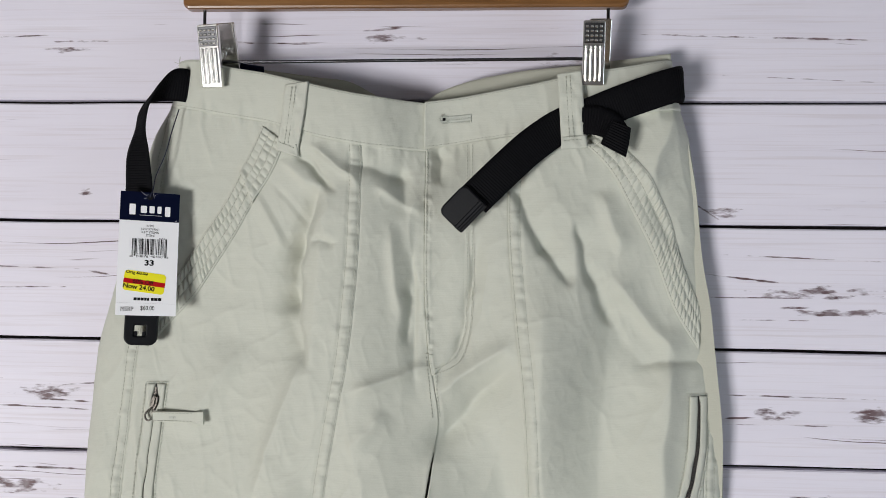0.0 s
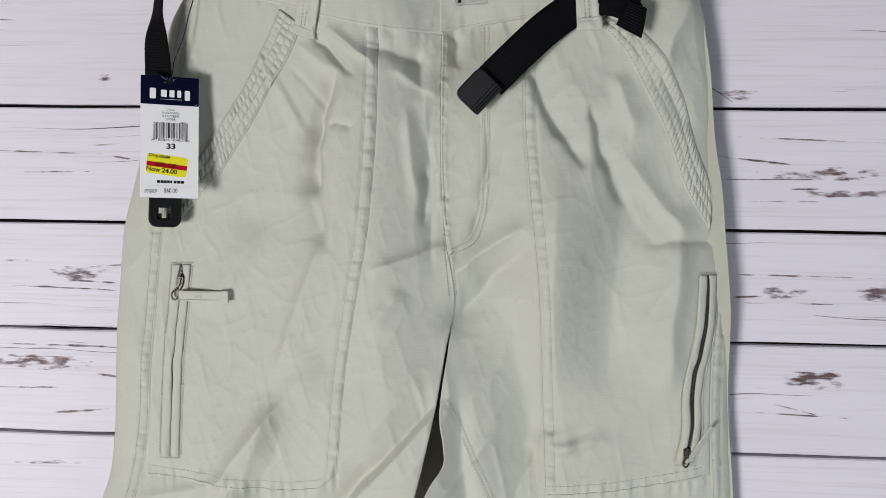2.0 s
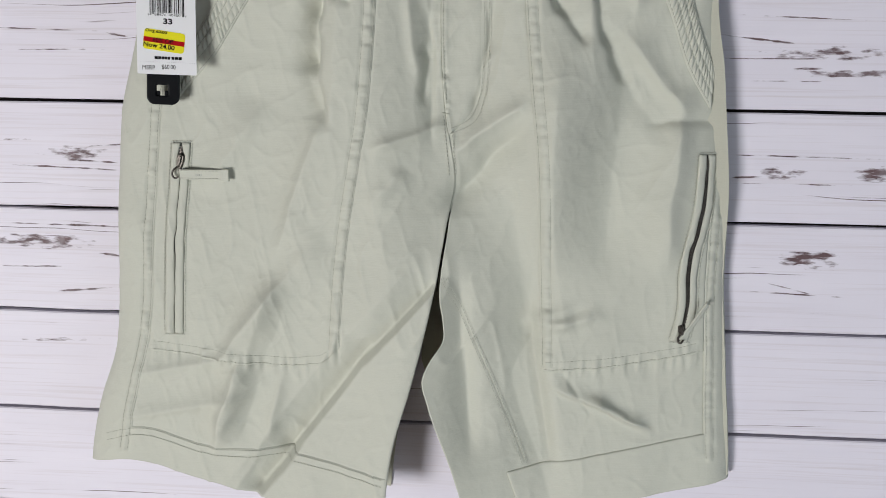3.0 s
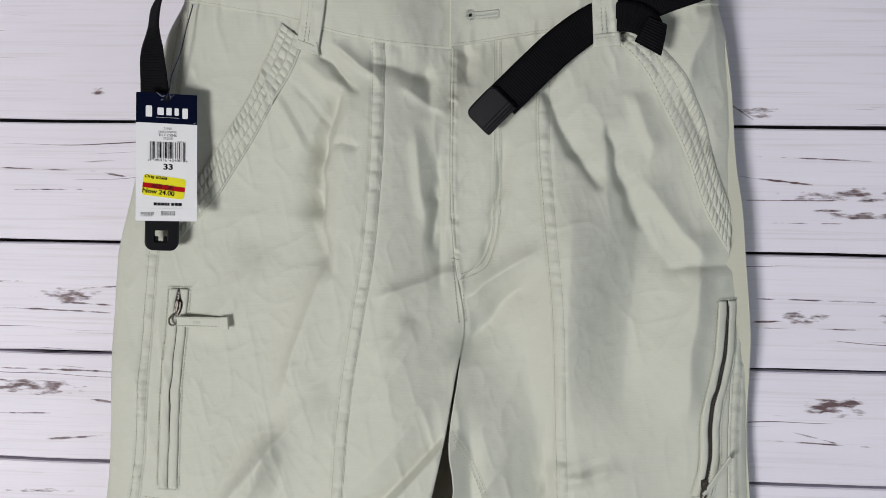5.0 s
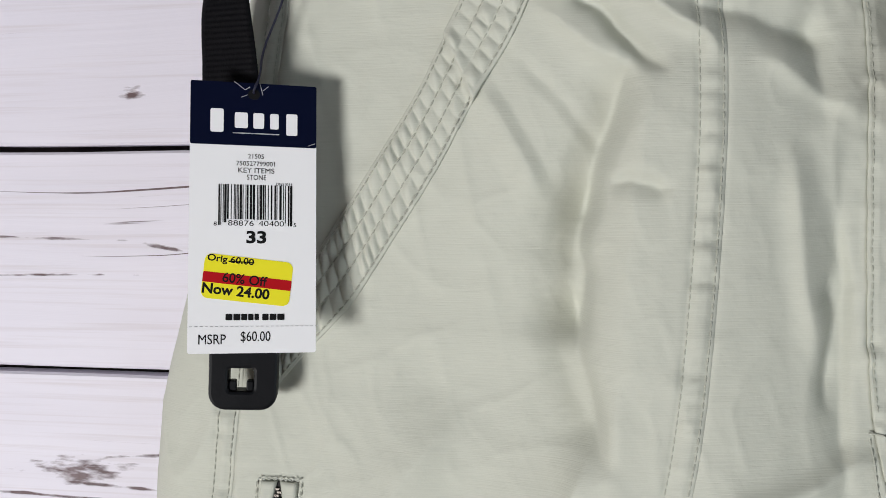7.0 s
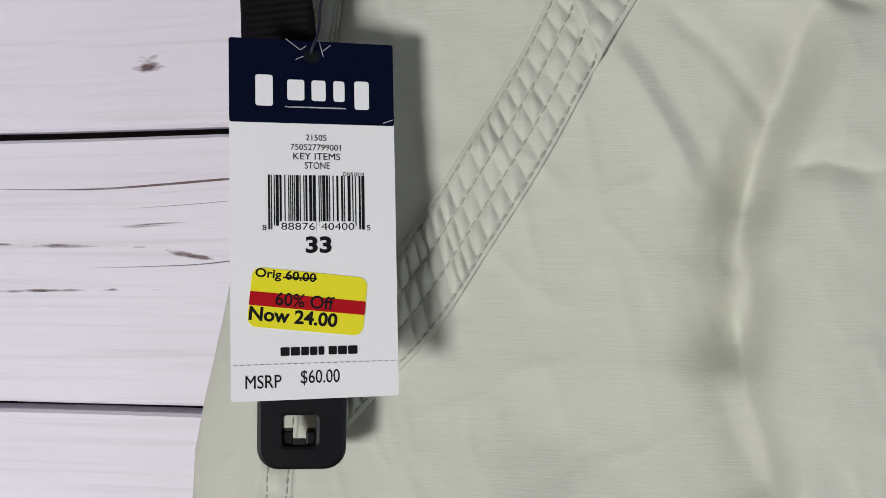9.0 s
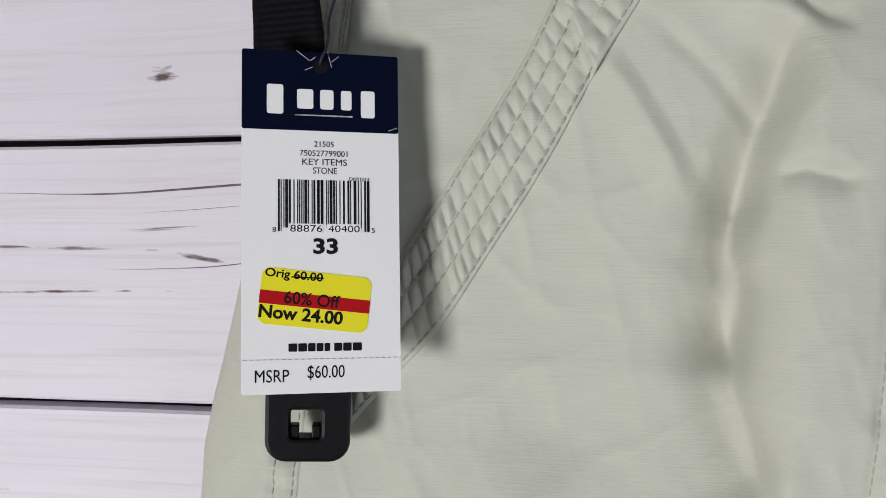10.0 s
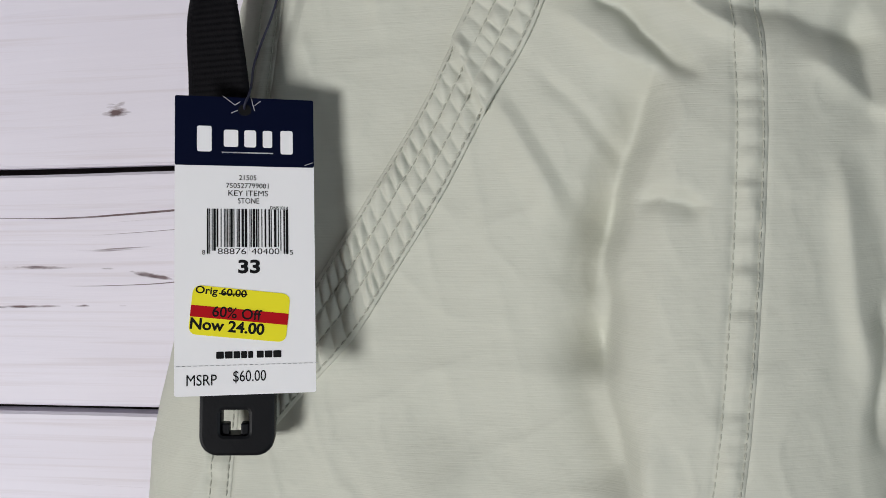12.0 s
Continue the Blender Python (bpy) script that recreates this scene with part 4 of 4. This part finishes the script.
d0 = cloth_at(-0.2335, 1.214)
slider = zip_slider(-0.2335, 1.2135, d0 + 0.0042, radians(14))
tube("ring", [(-0.2345, -d0 - 0.006, 1.2095), (-0.2385, -d0 - 0.0065, 1.2065), (-0.2400, -d0 - 0.0068, 1.2025), (-0.2375, -d0 - 0.0072, 1.1992), (-0.2345, -d0 - 0.0074, 1.2005)], 0.0008, BRASS, slider)
pull = slab("pull_tab", [(-0.2335, -d0 - 0.0085, 1.2068), (-0.1895, -d0 - 0.0135, 1.2078), (-0.1892, -d0 - 0.0130, 1.1980), (-0.2330, -d0 - 0.0080, 1.1985)], 0.0022, STONE, shorts, 0.0007, "stitched cloth zip pull")
slab("folded_end", [(-0.1955, -d0 - 0.0134, 1.2081), (-0.1888, -d0 - 0.0142, 1.2083), (-0.1885, -d0 - 0.0138, 1.1976), (-0.1952, -d0 - 0.0131, 1.1978)], 0.0028, STONE, pull, 0.0007)
pull_face = lambda x, z: d0 + 0.0085 + (x + 0.2335) * 0.1136
for zz in (1.2058, 1.1995):
    stitches("stitching", [(-0.2325, zz), (-0.1965, zz + 0.0006)], pull, 0.0002, surface=pull_face)
for i in range(3):
    slab("printed_mark", [(-0.2185 + 0.0021 * i, -pull_face(-0.2185 + 0.0021 * i, 0) - 0.0002, 1.2036), (-0.2168 + 0.0021 * i, -pull_face(-0.2168 + 0.0021 * i, 0) - 0.0002, 1.2036),
                          (-0.2168 + 0.0021 * i, -pull_face(-0.2168 + 0.0021 * i, 0) - 0.0002, 1.2018), (-0.2185 + 0.0021 * i, -pull_face(-0.2185 + 0.0021 * i, 0) - 0.0002, 1.2018)], 0.0002, STITCH_GREEN, pull, 0.00003)

d1 = cloth_at(0.2015, 1.072)
slider = zip_slider(0.2020, 1.0725, d1 + 0.0038, radians(-12))
tube("ring", [(0.2015, -d1 - 0.005, 1.070), (0.1985, -d1 - 0.006, 1.0655), (0.2005, -d1 - 0.007, 1.0625), (0.2035, -d1 - 0.0065, 1.0655)], 0.0008, BRASS, slider)
pull = slab("pull_tab", [(0.2005, -d1 - 0.0065, 1.0655), (0.2215, -d1 - 0.0075, 1.0985), (0.2245, -d1 - 0.0035, 1.0965), (0.2040, -d1 - 0.0035, 1.0625)], 0.0022, STONE, shorts, 0.0007, "stitched cloth zip pull")

# ---- belt: black webbing through the loops ----
def ribbon(name, centre, across_dirs, width, thick, material, parent, label="", n=160, rib=0.0021):
    """Ribbed webbing along a line in space; across_dirs: the way across it at each point."""
    marks = np.concatenate([[0], np.cumsum(np.linalg.norm(np.diff(np.array(centre), axis=0), axis=1))])
    c, w = smooth_line(centre, n), smooth_line(across_dirs, n, marks)
    w /= np.linalg.norm(w, axis=1)[:, None]
    wd = smooth_line([(v,) for v in width], n, marks)[:, 0] if hasattr(width, "__len__") else np.full(n, width)
    t = np.gradient(c, axis=0)
    t /= np.linalg.norm(t, axis=1)[:, None]
    nrm = np.cross(t, w)
    nrm /= np.linalg.norm(nrm, axis=1)[:, None]
    run = np.concatenate([[0], np.cumsum(np.linalg.norm(np.diff(c, axis=0), axis=1))])
    ribs = 0.00022 * np.sin(2 * np.pi * run / rib)
    k = 9
    verts = []
    for i in range(n):
        for side in (1, -1):
            for j in range(k):
                s = (j / (k - 1) - 0.5) * side
                edge = 1 - max(0.0, abs(s) - 0.44) / 0.06 * 0.75
                wob = 0.0003 * math.sin(2 * math.pi * run[i] / rib) * (1 if abs(s) > 0.49 else 0)
                verts.append(c[i] + w[i] * (s * wd[i] + math.copysign(wob, s)) + nrm[i] * side * (thick / 2 * edge + ribs[i] * edge))
    m = 2 * k
    faces = [(i * m + j, i * m + (j + 1) % m, (i + 1) * m + (j + 1) % m, (i + 1) * m + j) for i in range(n - 1) for j in range(m)]
    faces += [tuple(range(m)), tuple((n - 1) * m + j for j in reversed(range(m)))]
    me = mesh_of(name, verts, faces)
    bm = bmesh.new()
    bm.from_mesh(me)
    bmesh.ops.recalc_face_normals(bm, faces=bm.faces[:])
    bm.to_mesh(me)
    bm.free()
    return part(name, me, material, parent, label)


belt = thing("belt", "black ribbed webbing belt threaded through the belt loops", "belt")
ribbon("webbing", [(0.192, 0.012, 1.483), (0.1990, 0.004, 1.4815), (0.1980, -0.008, 1.481), (0.16, -0.0175, 1.468), (0.122, -0.0172, 1.4530), (0.100, -0.0170, 1.4445), (0.078, -0.0215, 1.429), (0.055, -0.0265, 1.4075), (0.030, -0.0288, 1.3825)],
       [(0, 0, 1), (0.0, 0, 1), (-0.1, 0, 1), (-0.38, 0, 1), (-0.36, 0, 1), (-0.45, 0, 1), (-0.64, 0, 0.8), (-0.75, 0, 0.7), (-0.72, 0, 0.7)], 0.0280, 0.0016, WEBBING, belt, n=380)
tail = ribbon("webbing_tail", [(0.110, -0.0185, 1.449), (0.1215, -0.0205, 1.4490), (0.1330, -0.0225, 1.4465), (0.1425, -0.0230, 1.4400), (0.1465, -0.0220, 1.4330)],
              [(0.0, 0, 1), (0.04, 0, 1), (0.30, 0, 0.95), (0.75, 0, 0.65), (0.95, 0, 0.3)], [0.0225, 0.0230, 0.0225, 0.0200, 0.0160], 0.0016, WEBBING, belt, n=120)
ribbon("folded_end", [(0.1472, -0.0255, 1.4445), (0.1440, -0.0268, 1.4340), (0.1408, -0.0262, 1.4235)], [(0.93, 0.02, -0.36), (0.90, 0.02, -0.42), (0.88, 0.02, -0.47)], [0.0160, 0.0200, 0.0226], 0.0030, WEBBING, tail, "folded and stitched end of the webbing", n=70)


def rounded_outline(w, h, r, corners=(1, 1, 1, 1), seg=6):
    """The outline of a rounded rectangle round the origin, counter-clockwise from the lower right."""
    pts = []
    for (sx, sz, a0), k in zip(((1, -1, -90), (1, 1, 0), (-1, 1, 90), (-1, -1, 180)), corners):
        rr = max(r * k, 0.0002)
        for i in range(seg + 1):
            a = radians(a0 + 90 * i / seg)
            pts.append((sx * (w / 2 - rr) + rr * math.cos(a), sz * (h / 2 - rr) + rr * math.sin(a)))
    return pts


def plate(outer, inner, y0, y1, bevel=0.0005):
    """A plate in the x-z plane from y0 (front) to y1, with a hole when inner is given."""
    bm = bmesh.new()
    rings = []
    for y in (y0, y1):
        rings.append([bm.verts.new((x, y, z)) for x, z in outer])
        if inner:
            rings.append([bm.verts.new((x, y, z)) for x, z in inner])
    n = len(outer)
    if inner:
        for i in range(n):
            j = (i + 1) % n
            bm.faces.new((rings[0][i], rings[0][j], rings[1][j], rings[1][i]))
            bm.faces.new((rings[2][i], rings[3][i], rings[3][j], rings[2][j]))
            bm.faces.new((rings[0][i], rings[2][i], rings[2][j], rings[0][j]))
            bm.faces.new((rings[1][i], rings[1][j], rings[3][j], rings[3][i]))
    else:
        bm.faces.new(rings[0])
        bm.faces.new(rings[1][::-1])
        for i in range(n):
            j = (i + 1) % n
            bm.faces.new((rings[0][j], rings[0][i], rings[1][i], rings[1][j]))
    bmesh.ops.recalc_face_normals(bm, faces=bm.faces[:])
    if bevel:
        sharp = [e for e in bm.edges if e.is_manifold and e.calc_face_angle(0) > 1.2 and abs(e.verts[0].co.y - e.verts[1].co.y) < 1e-6]
        bmesh.ops.bevel(bm, geom=sharp, offset=bevel, segments=2, affect="EDGES", profile=0.5)
    return bm


# latch half of the buckle on the free end
m_end = Matrix.Translation((0.0215, -0.0295, 1.3765)) @ Matrix.Rotation(radians(44), 4, "Y") @ Matrix.Rotation(radians(6), 4, "X")
body = plate(rounded_outline(0.0245, 0.0305, 0.006, (0.35, 0.35, 1, 1)), None, -0.0042, 0.0042, 0.0014)
latch = part("buckle", body, BLACK_PLASTIC, belt, "black plastic side of the buckle")
latch.matrix_local = m_end
bar = part("bar", box_bm(0.0062, 0.0095, -0.0058, -0.0030, -0.0150, 0.0150, 0.0008), BLACK_PLASTIC, latch)
bar = part("bar", box_bm(0.0108, 0.0136, -0.0052, 0.0030, -0.0148, 0.0148, 0.0010), BLACK_PLASTIC, latch)

# the other end hangs twisted at the side, with the catch half of the buckle
ribbon("webbing", [(-0.2125, -0.005, 1.4795), (-0.2205, -0.0105, 1.4795), (-0.2335, -0.0185, 1.474), (-0.2435, -0.0215, 1.459), (-0.2465, -0.0225, 1.442), (-0.2475, -0.0235, 1.42), (-0.2465, -0.0225, 1.394), (-0.2455, -0.0215, 1.34), (-0.2435, -0.0205, 1.294)],
       [(0.1, -0.05, 1), (0.22, -0.2, 1), (0.62, -0.45, 0.75), (0.85, -0.85, 0.35), (0.8, -0.75, 0.12), (0.97, -0.3, 0.0), (1, -0.25, 0), (1, -0.30, 0), (1, -0.25, 0)],
       [0.0275, 0.0275, 0.0275, 0.0225, 0.0185, 0.0215, 0.0252, 0.0262, 0.0262], 0.0015, WEBBING, belt, n=420)
m_catch = Matrix.Translation((-0.2408, -0.0245, 1.2812)) @ Matrix.Rotation(radians(16), 4, "Z") @ Matrix.Rotation(radians(2), 4, "Y")
hole = rounded_outline(0.0096, 0.0088, 0.0012)
catch = part("buckle", plate(rounded_outline(0.0262, 0.0385, 0.0065, (1, 0.3, 0.3, 1)), [(x - 0.0008, z - 0.0075) for x, z in hole], -0.0038, 0.0065, 0.0012), BLACK_PLASTIC, belt, "black plastic catch with a square window")
catch.matrix_local = m_catch
part("ledge", box_bm(-0.0056, -0.0028, -0.0022, 0.0030, -0.0122, -0.0080, 0.0005), BLACK_PLASTIC, catch)
part("ledge", box_bm(0.0012, 0.0040, -0.0022, 0.0030, -0.0122, -0.0080, 0.0005), BLACK_PLASTIC, catch)
part("rim", box_bm(-0.0122, 0.0122, -0.0048, -0.0030, 0.0040, 0.0062, 0.0007), BLACK_PLASTIC, catch)

# ---- hanger ----
hanger = thing("clip_hanger", "varnished wooden hanger with a chrome wire and two chrome clips", "hanger")
bar_mesh = plate(rounded_outline(0.377, 0.032, 0.006), None, -0.0065, 0.0065, 0.0022)
bmesh.ops.translate(bar_mesh, verts=bar_mesh.verts[:], vec=(-0.0325, 0.006, 1.5628))
bow = [(v.co.x + 0.0325) / 0.19 for v in bar_mesh.verts]
for v, k in zip(bar_mesh.verts, bow):
    if v.co.z > 1.565:
        v.co.z += 0.018 * (1 - k * k)
part("wooden_bar", bar_mesh, WOOD, hanger)
tube("hook", [(-0.0325, 0.006, 1.590), (-0.0325, 0.006, 1.630), (-0.030, 0.008, 1.643), (-0.012, 0.010, 1.658), (-0.022, 0.012, 1.684), (-0.045, 0.014, 1.685), (-0.056, 0.014, 1.668)], 0.0018, CHROME, hanger)
tube("wire", [(-0.2035, 0.006, 1.552), (-0.2035, 0.006, 1.530), (-0.2035, 0.005, 1.513), (-0.2020, 0.004, 1.5055), (-0.196, 0.003, 1.5022), (-0.18, 0.003, 1.5018), (-0.03, 0.003, 1.5028), (0.11, 0.003, 1.5040),
              (0.131, 0.003, 1.5045), (0.1370, 0.004, 1.5075), (0.1392, 0.005, 1.514), (0.1392, 0.006, 1.530), (0.1392, 0.006, 1.552)], 0.0014, DARK_CHROME, hanger)
nail = tagged(part("nail", box_bm(-0.034, -0.031, 0.002, 0.06, 1.6845, 1.6875, 0.0012), CHROME), "small steel nail in the boards", "nail")


def clip(x, z, lean, turn, nod):
    """A spring clip: ribbed front jaw, back jaw and coil."""
    front = part("clip", plate(rounded_outline(0.0178, 0.0515, 0.0016), None, -0.0022, 0.0022, 0.0006), CHROME, hanger)
    front.matrix_local = Matrix.Translation((x, -0.0205, z)) @ Matrix.Rotation(lean, 4, "Y") @ Matrix.Rotation(turn, 4, "Z") @ Matrix.Rotation(nod, 4, "X")
    for k in range(4):
        part("ridge", box_bm(-0.0071 + 0.0039 * k, -0.0047 + 0.0039 * k, -0.0036, -0.0014, -0.0225, 0.0065, 0.0010, 4), CHROME, front)
    # slightly raised dark plate paints the chrome's dark reflections between the grips
    part("grip_shade_plate", box_bm(-0.0078, 0.0078, -0.0026, -0.0016, 0.0080, 0.0240, 0.0004), DARK_CHROME, front, "dark plate behind the grips, standing in for dark reflections")
    for row in range(4):
        for k in range(4):
            part("grip", box_bm(-0.0068 + 0.0036 * k, -0.0042 + 0.0036 * k, -0.0036, -0.0020, 0.0092 + 0.0036 * row, 0.0113 + 0.0036 * row, 0.0006), CHROME, front)
    back = part("back_jaw", plate(rounded_outline(0.0178, 0.046, 0.0016), None, 0.0225, 0.0262, 0.0006), CHROME, front)
    back.matrix_local = Matrix.Translation((0.0055, 0.0, 0.001)) @ Matrix.Rotation(radians(9), 4, "X")
    coil = [(0.0095 * (i / 24 - 0.5) * 1.6, 0.0125 + 0.0042 * math.cos(i * 1.4), 0.002 + 0.0042 * math.sin(i * 1.4)) for i in range(25)]
    tube("spring", coil, 0.0008, CHROME, front)
    return front


clip(-0.1892, 1.5012, radians(-1.5), radians(-7), radians(12))
clip(0.1252, 1.5030, radians(1.0), radians(-3), radians(14))

# woven label inside the back waistband
slab("label", [(-0.188, 0.0110, 1.5045), (-0.153, 0.0130, 1.5000), (-0.153, 0.0170, 1.470), (-0.188, 0.0150, 1.474)], 0.0008, NAVY, shorts, 0.0002, "dark woven label")

# ---- price tag ----
TAG_W, TAG_H = 0.0464, 0.1005
tag = thing("price_tag", "white card price tag with navy top and yellow reduction sticker", "price tag")
TAG_M = Matrix.Translation((-0.2315, -0.0378, 1.3367)) @ Matrix.Rotation(radians(25.3), 4, "Z") @ Matrix.Rotation(radians(83), 4, "X") @ Matrix.Rotation(radians(-1.5), 4, "Z")
tag.matrix_world = TAG_M


def card(name, x0, x1, y0, y1, h0, h1, material, parent, label="", radius=0.0004, turn=0.0):
    """A thin printed or cut piece in the tag's own plane."""
    bm = bmesh.new()
    cx, cy = (x0 + x1) / 2, (y0 + y1) / 2
    out = rounded_outline(x1 - x0, y1 - y0, radius)
    c, s = math.cos(turn), math.sin(turn)
    lo = [bm.verts.new((cx + x * c - y * s, cy + x * s + y * c, h0)) for x, y in out]
    hi = [bm.verts.new((cx + x * c - y * s, cy + x * s + y * c, h1)) for x, y in out]
    bm.faces.new(hi)
    bm.faces.new(lo[::-1])
    for i in range(len(out)):
        bm.faces.new((lo[i], lo[(i + 1) % len(out)], hi[(i + 1) % len(out)], hi[i]))
    bmesh.ops.recalc_face_normals(bm, faces=bm.faces[:])
    return part(name, bm, material, parent, label)


def print_text(words, x0, x1, yc, height, parent, material=None, turn=0.0, level=0.00012, weight=0.0):
    """Printed words, fitted to a width and a letter height in the tag's plane."""
    cu = bpy.data.curves.new("text", "FONT")
    cu.body, cu.size, cu.resolution_u, cu.offset = words, 1.0, 4, weight
    tmp = bpy.data.objects.new("tmp", cu)
    scene.collection.objects.link(tmp)
    me = bpy.data.meshes.new_from_object(tmp.evaluated_get(bpy.context.evaluated_depsgraph_get()))
    bpy.data.objects.remove(tmp)
    bpy.data.curves.remove(cu)
    xs, ys = [v.co.x for v in me.vertices], [v.co.y for v in me.vertices]
    sx, sy = (x1 - x0) / (max(xs) - min(xs)), height / (max(ys) - min(ys))
    cx, cy = (max(xs) + min(xs)) / 2, (max(ys) + min(ys)) / 2
    c, s = math.cos(turn), math.sin(turn)
    for v in me.vertices:
        x, y = (v.co.x - cx) * sx, (v.co.y - cy) * sy
        v.co = ((x0 + x1) / 2 + x * c - y * s, yc + x * s + y * c, level)
    me.materials.clear()
    return part("printed_text", me, material or INK, parent)


card("card", -TAG_W / 2, TAG_W / 2, -TAG_H / 2, TAG_H / 2, -0.0005, 0.0, CARD, tag, radius=0.0008)
header = card("navy_header", -TAG_W / 2, TAG_W / 2, 0.02659, TAG_H / 2, 0.00003, 0.00010, NAVY, tag, "navy printed band with white shapes", radius=0.0007)
# the maker's mark as plain white blocks
for x0, x1, y0, y1 in ((-0.0160, -0.0112, 0.0313, 0.0401), (-0.0072, -0.0024, 0.0331, 0.0390), (-0.0004, 0.0036, 0.0331, 0.0390), (0.0058, 0.0090, 0.0331, 0.0390), (0.0118, 0.0160, 0.0310, 0.0392)):
    card("mark_block", x0, x1, y0, y1, 0.00012, 0.00016, CARD, header, radius=0.0007)
card("mark_line", -0.00785, 0.00926, 0.03101, 0.03140, 0.00012, 0.00016, CARD, header)
print_text("21505", -0.00221, 0.00362, 0.02265, 0.0017, tag)
print_text("750527799001", -0.00644, 0.00767, 0.01989, 0.0017, tag)
print_text("KEY ITEMS", -0.00573, 0.00750, 0.01731, 0.0019, tag)
print_text("STONE", -0.00256, 0.00450, 0.01473, 0.0019, tag)
print_text("DNS1014", 0.00820, 0.01420, 0.01242, 0.0011, tag)
rng = random.Random(7)
widths = [rng.choice((1, 1, 2, 1, 3, 2)) for _ in range(59)]
unit = (0.01420 - -0.01279) / sum(widths)
x = -0.01279
for k, w in enumerate(widths):
    if k % 2 == 0:
        card("barcode_bar", x, x + w * unit, -0.00226 if 4 <= k <= 27 or 31 <= k <= 54 else -0.00332, 0.01197, 0.00008, 0.00012, INK, tag, radius=0.00002)
    x += w * unit
card("digit_strip", -0.00979, 0.00044, -0.00368, -0.00101, 0.00013, 0.00015, CARD, tag)
card("digit_strip", 0.00132, 0.01156, -0.00368, -0.00101, 0.00013, 0.00015, CARD, tag)
print_text("8", -0.01438, -0.01332, -0.00279, 0.0015, tag)
print_text("88876", -0.00926, 0.00009, -0.00243, 0.0020, tag, level=0.00018)
print_text("40400", 0.00185, 0.01120, -0.00243, 0.0020, tag, level=0.00018)
print_text("5", 0.01473, 0.01579, -0.00279, 0.0015, tag)
print_text("33", -0.00256, 0.00468, -0.00759, 0.0047, tag, weight=0.035)
TURN_S = radians(-6.2)
sticker = card("reduction_sticker", -0.01808, 0.01403, -0.03161, -0.01524, 0.00006, 0.00016, YELLOW, tag, "yellow sticker with a red stripe", 0.0026, TURN_S)
card("red_stripe", -0.01817, 0.01403, -0.02574, -0.02191, 0.00018, 0.00022, RED, sticker, turn=TURN_S)
print_text("Orig 60.00", -0.01650, 0.00026, -0.01631, 0.0033, sticker, turn=TURN_S, level=0.00020, weight=0.022)
card("struck_line", -0.00891, 0.00044, -0.01702, -0.01666, 0.00020, 0.00022, INK, sticker, turn=radians(-3))
print_text("60% Off", -0.01103, 0.00520, -0.02325, 0.0037, sticker, turn=TURN_S, level=0.00026, weight=0.014)
print_text("Now 24.00", -0.01826, 0.00609, -0.02751, 0.0039, sticker, turn=TURN_S, level=0.00020, weight=0.03)
# the maker's address as plain bars
for x0, x1 in ((-0.00979, -0.00732), (-0.00697, -0.00450), (-0.00415, -0.00203), (-0.00168, 0.00026), (0.00062, 0.00221), (0.00344, 0.00573), (0.00609, 0.00856), (0.00891, 0.01156)):
    card("printed_bar", x0, x1, -0.03819, -0.03587, 0.00008, 0.00012, INK, tag, radius=0.0003)
for k in range(26):
    card("perforation", -TAG_W / 2 + 0.0006 + k * 0.00182, -TAG_W / 2 + 0.0017 + k * 0.00182, -0.04049, -0.04031, 0.00005, 0.00008, PAPER_WEAR, tag, radius=0.00005)
print_text("MSRP", -0.01932, -0.00962, -0.04509, 0.0036, tag)
print_text("$60.00", -0.00432, 0.00644, -0.04438, 0.0042, tag)
# worn creases round the punched hole
for x0, y0, x1, y1 in ((-0.00750, 0.05061, -0.00344, 0.04758), (-0.00344, 0.04758, -0.00168, 0.04883), (0.00185, 0.05061, 0.00309, 0.04580), (0.00309, 0.04758, 0.00520, 0.04936), (-0.00485, 0.04474, -0.00256, 0.04580), (0.02002, 0.02730, 0.02285, 0.02837)):
    n = math.hypot(x1 - x0, y1 - y0)
    card("crease", (x0 + x1) / 2 - n / 2, (x0 + x1) / 2 + n / 2, (y0 + y1) / 2 - 0.00012, (y0 + y1) / 2 + 0.00012, 0.00012, 0.00015, PAPER_WEAR, header, radius=0.0001, turn=math.atan2(y1 - y0, x1 - x0))
card("punched_hole", -0.00238, 0.00203, 0.04402, 0.04794, 0.00012, 0.00016, INK, header, radius=0.0019)
tag_inv = TAG_M.inverted()
cord_path = [TAG_M @ Vector((-0.00026, 0.04616, -0.001)), TAG_M @ Vector((-0.00026, 0.04758, 0.0016)), TAG_M @ Vector((0.00132, 0.05150, 0.0012)), Vector((-0.2325, -0.023, 1.400)), Vector((-0.2265, -0.018, 1.42)),
             Vector((-0.2225, -0.0145, 1.440)), Vector((-0.2185, -0.010, 1.459))]
tube("cord", [tag_inv @ p for p in cord_path], 0.00045, CORD, tag, "thin navy cord")

slip = tagged(slab("paper_slip", [(-0.2345, -0.0195, 1.345), (-0.2300, -0.0165, 1.345), (-0.2306, -0.0205, 1.2655), (-0.2335, -0.0230, 1.2655)], 0.0005, CARD, None, 0.0001),
              "narrow white paper slip hanging behind the price tag", "paper slip")
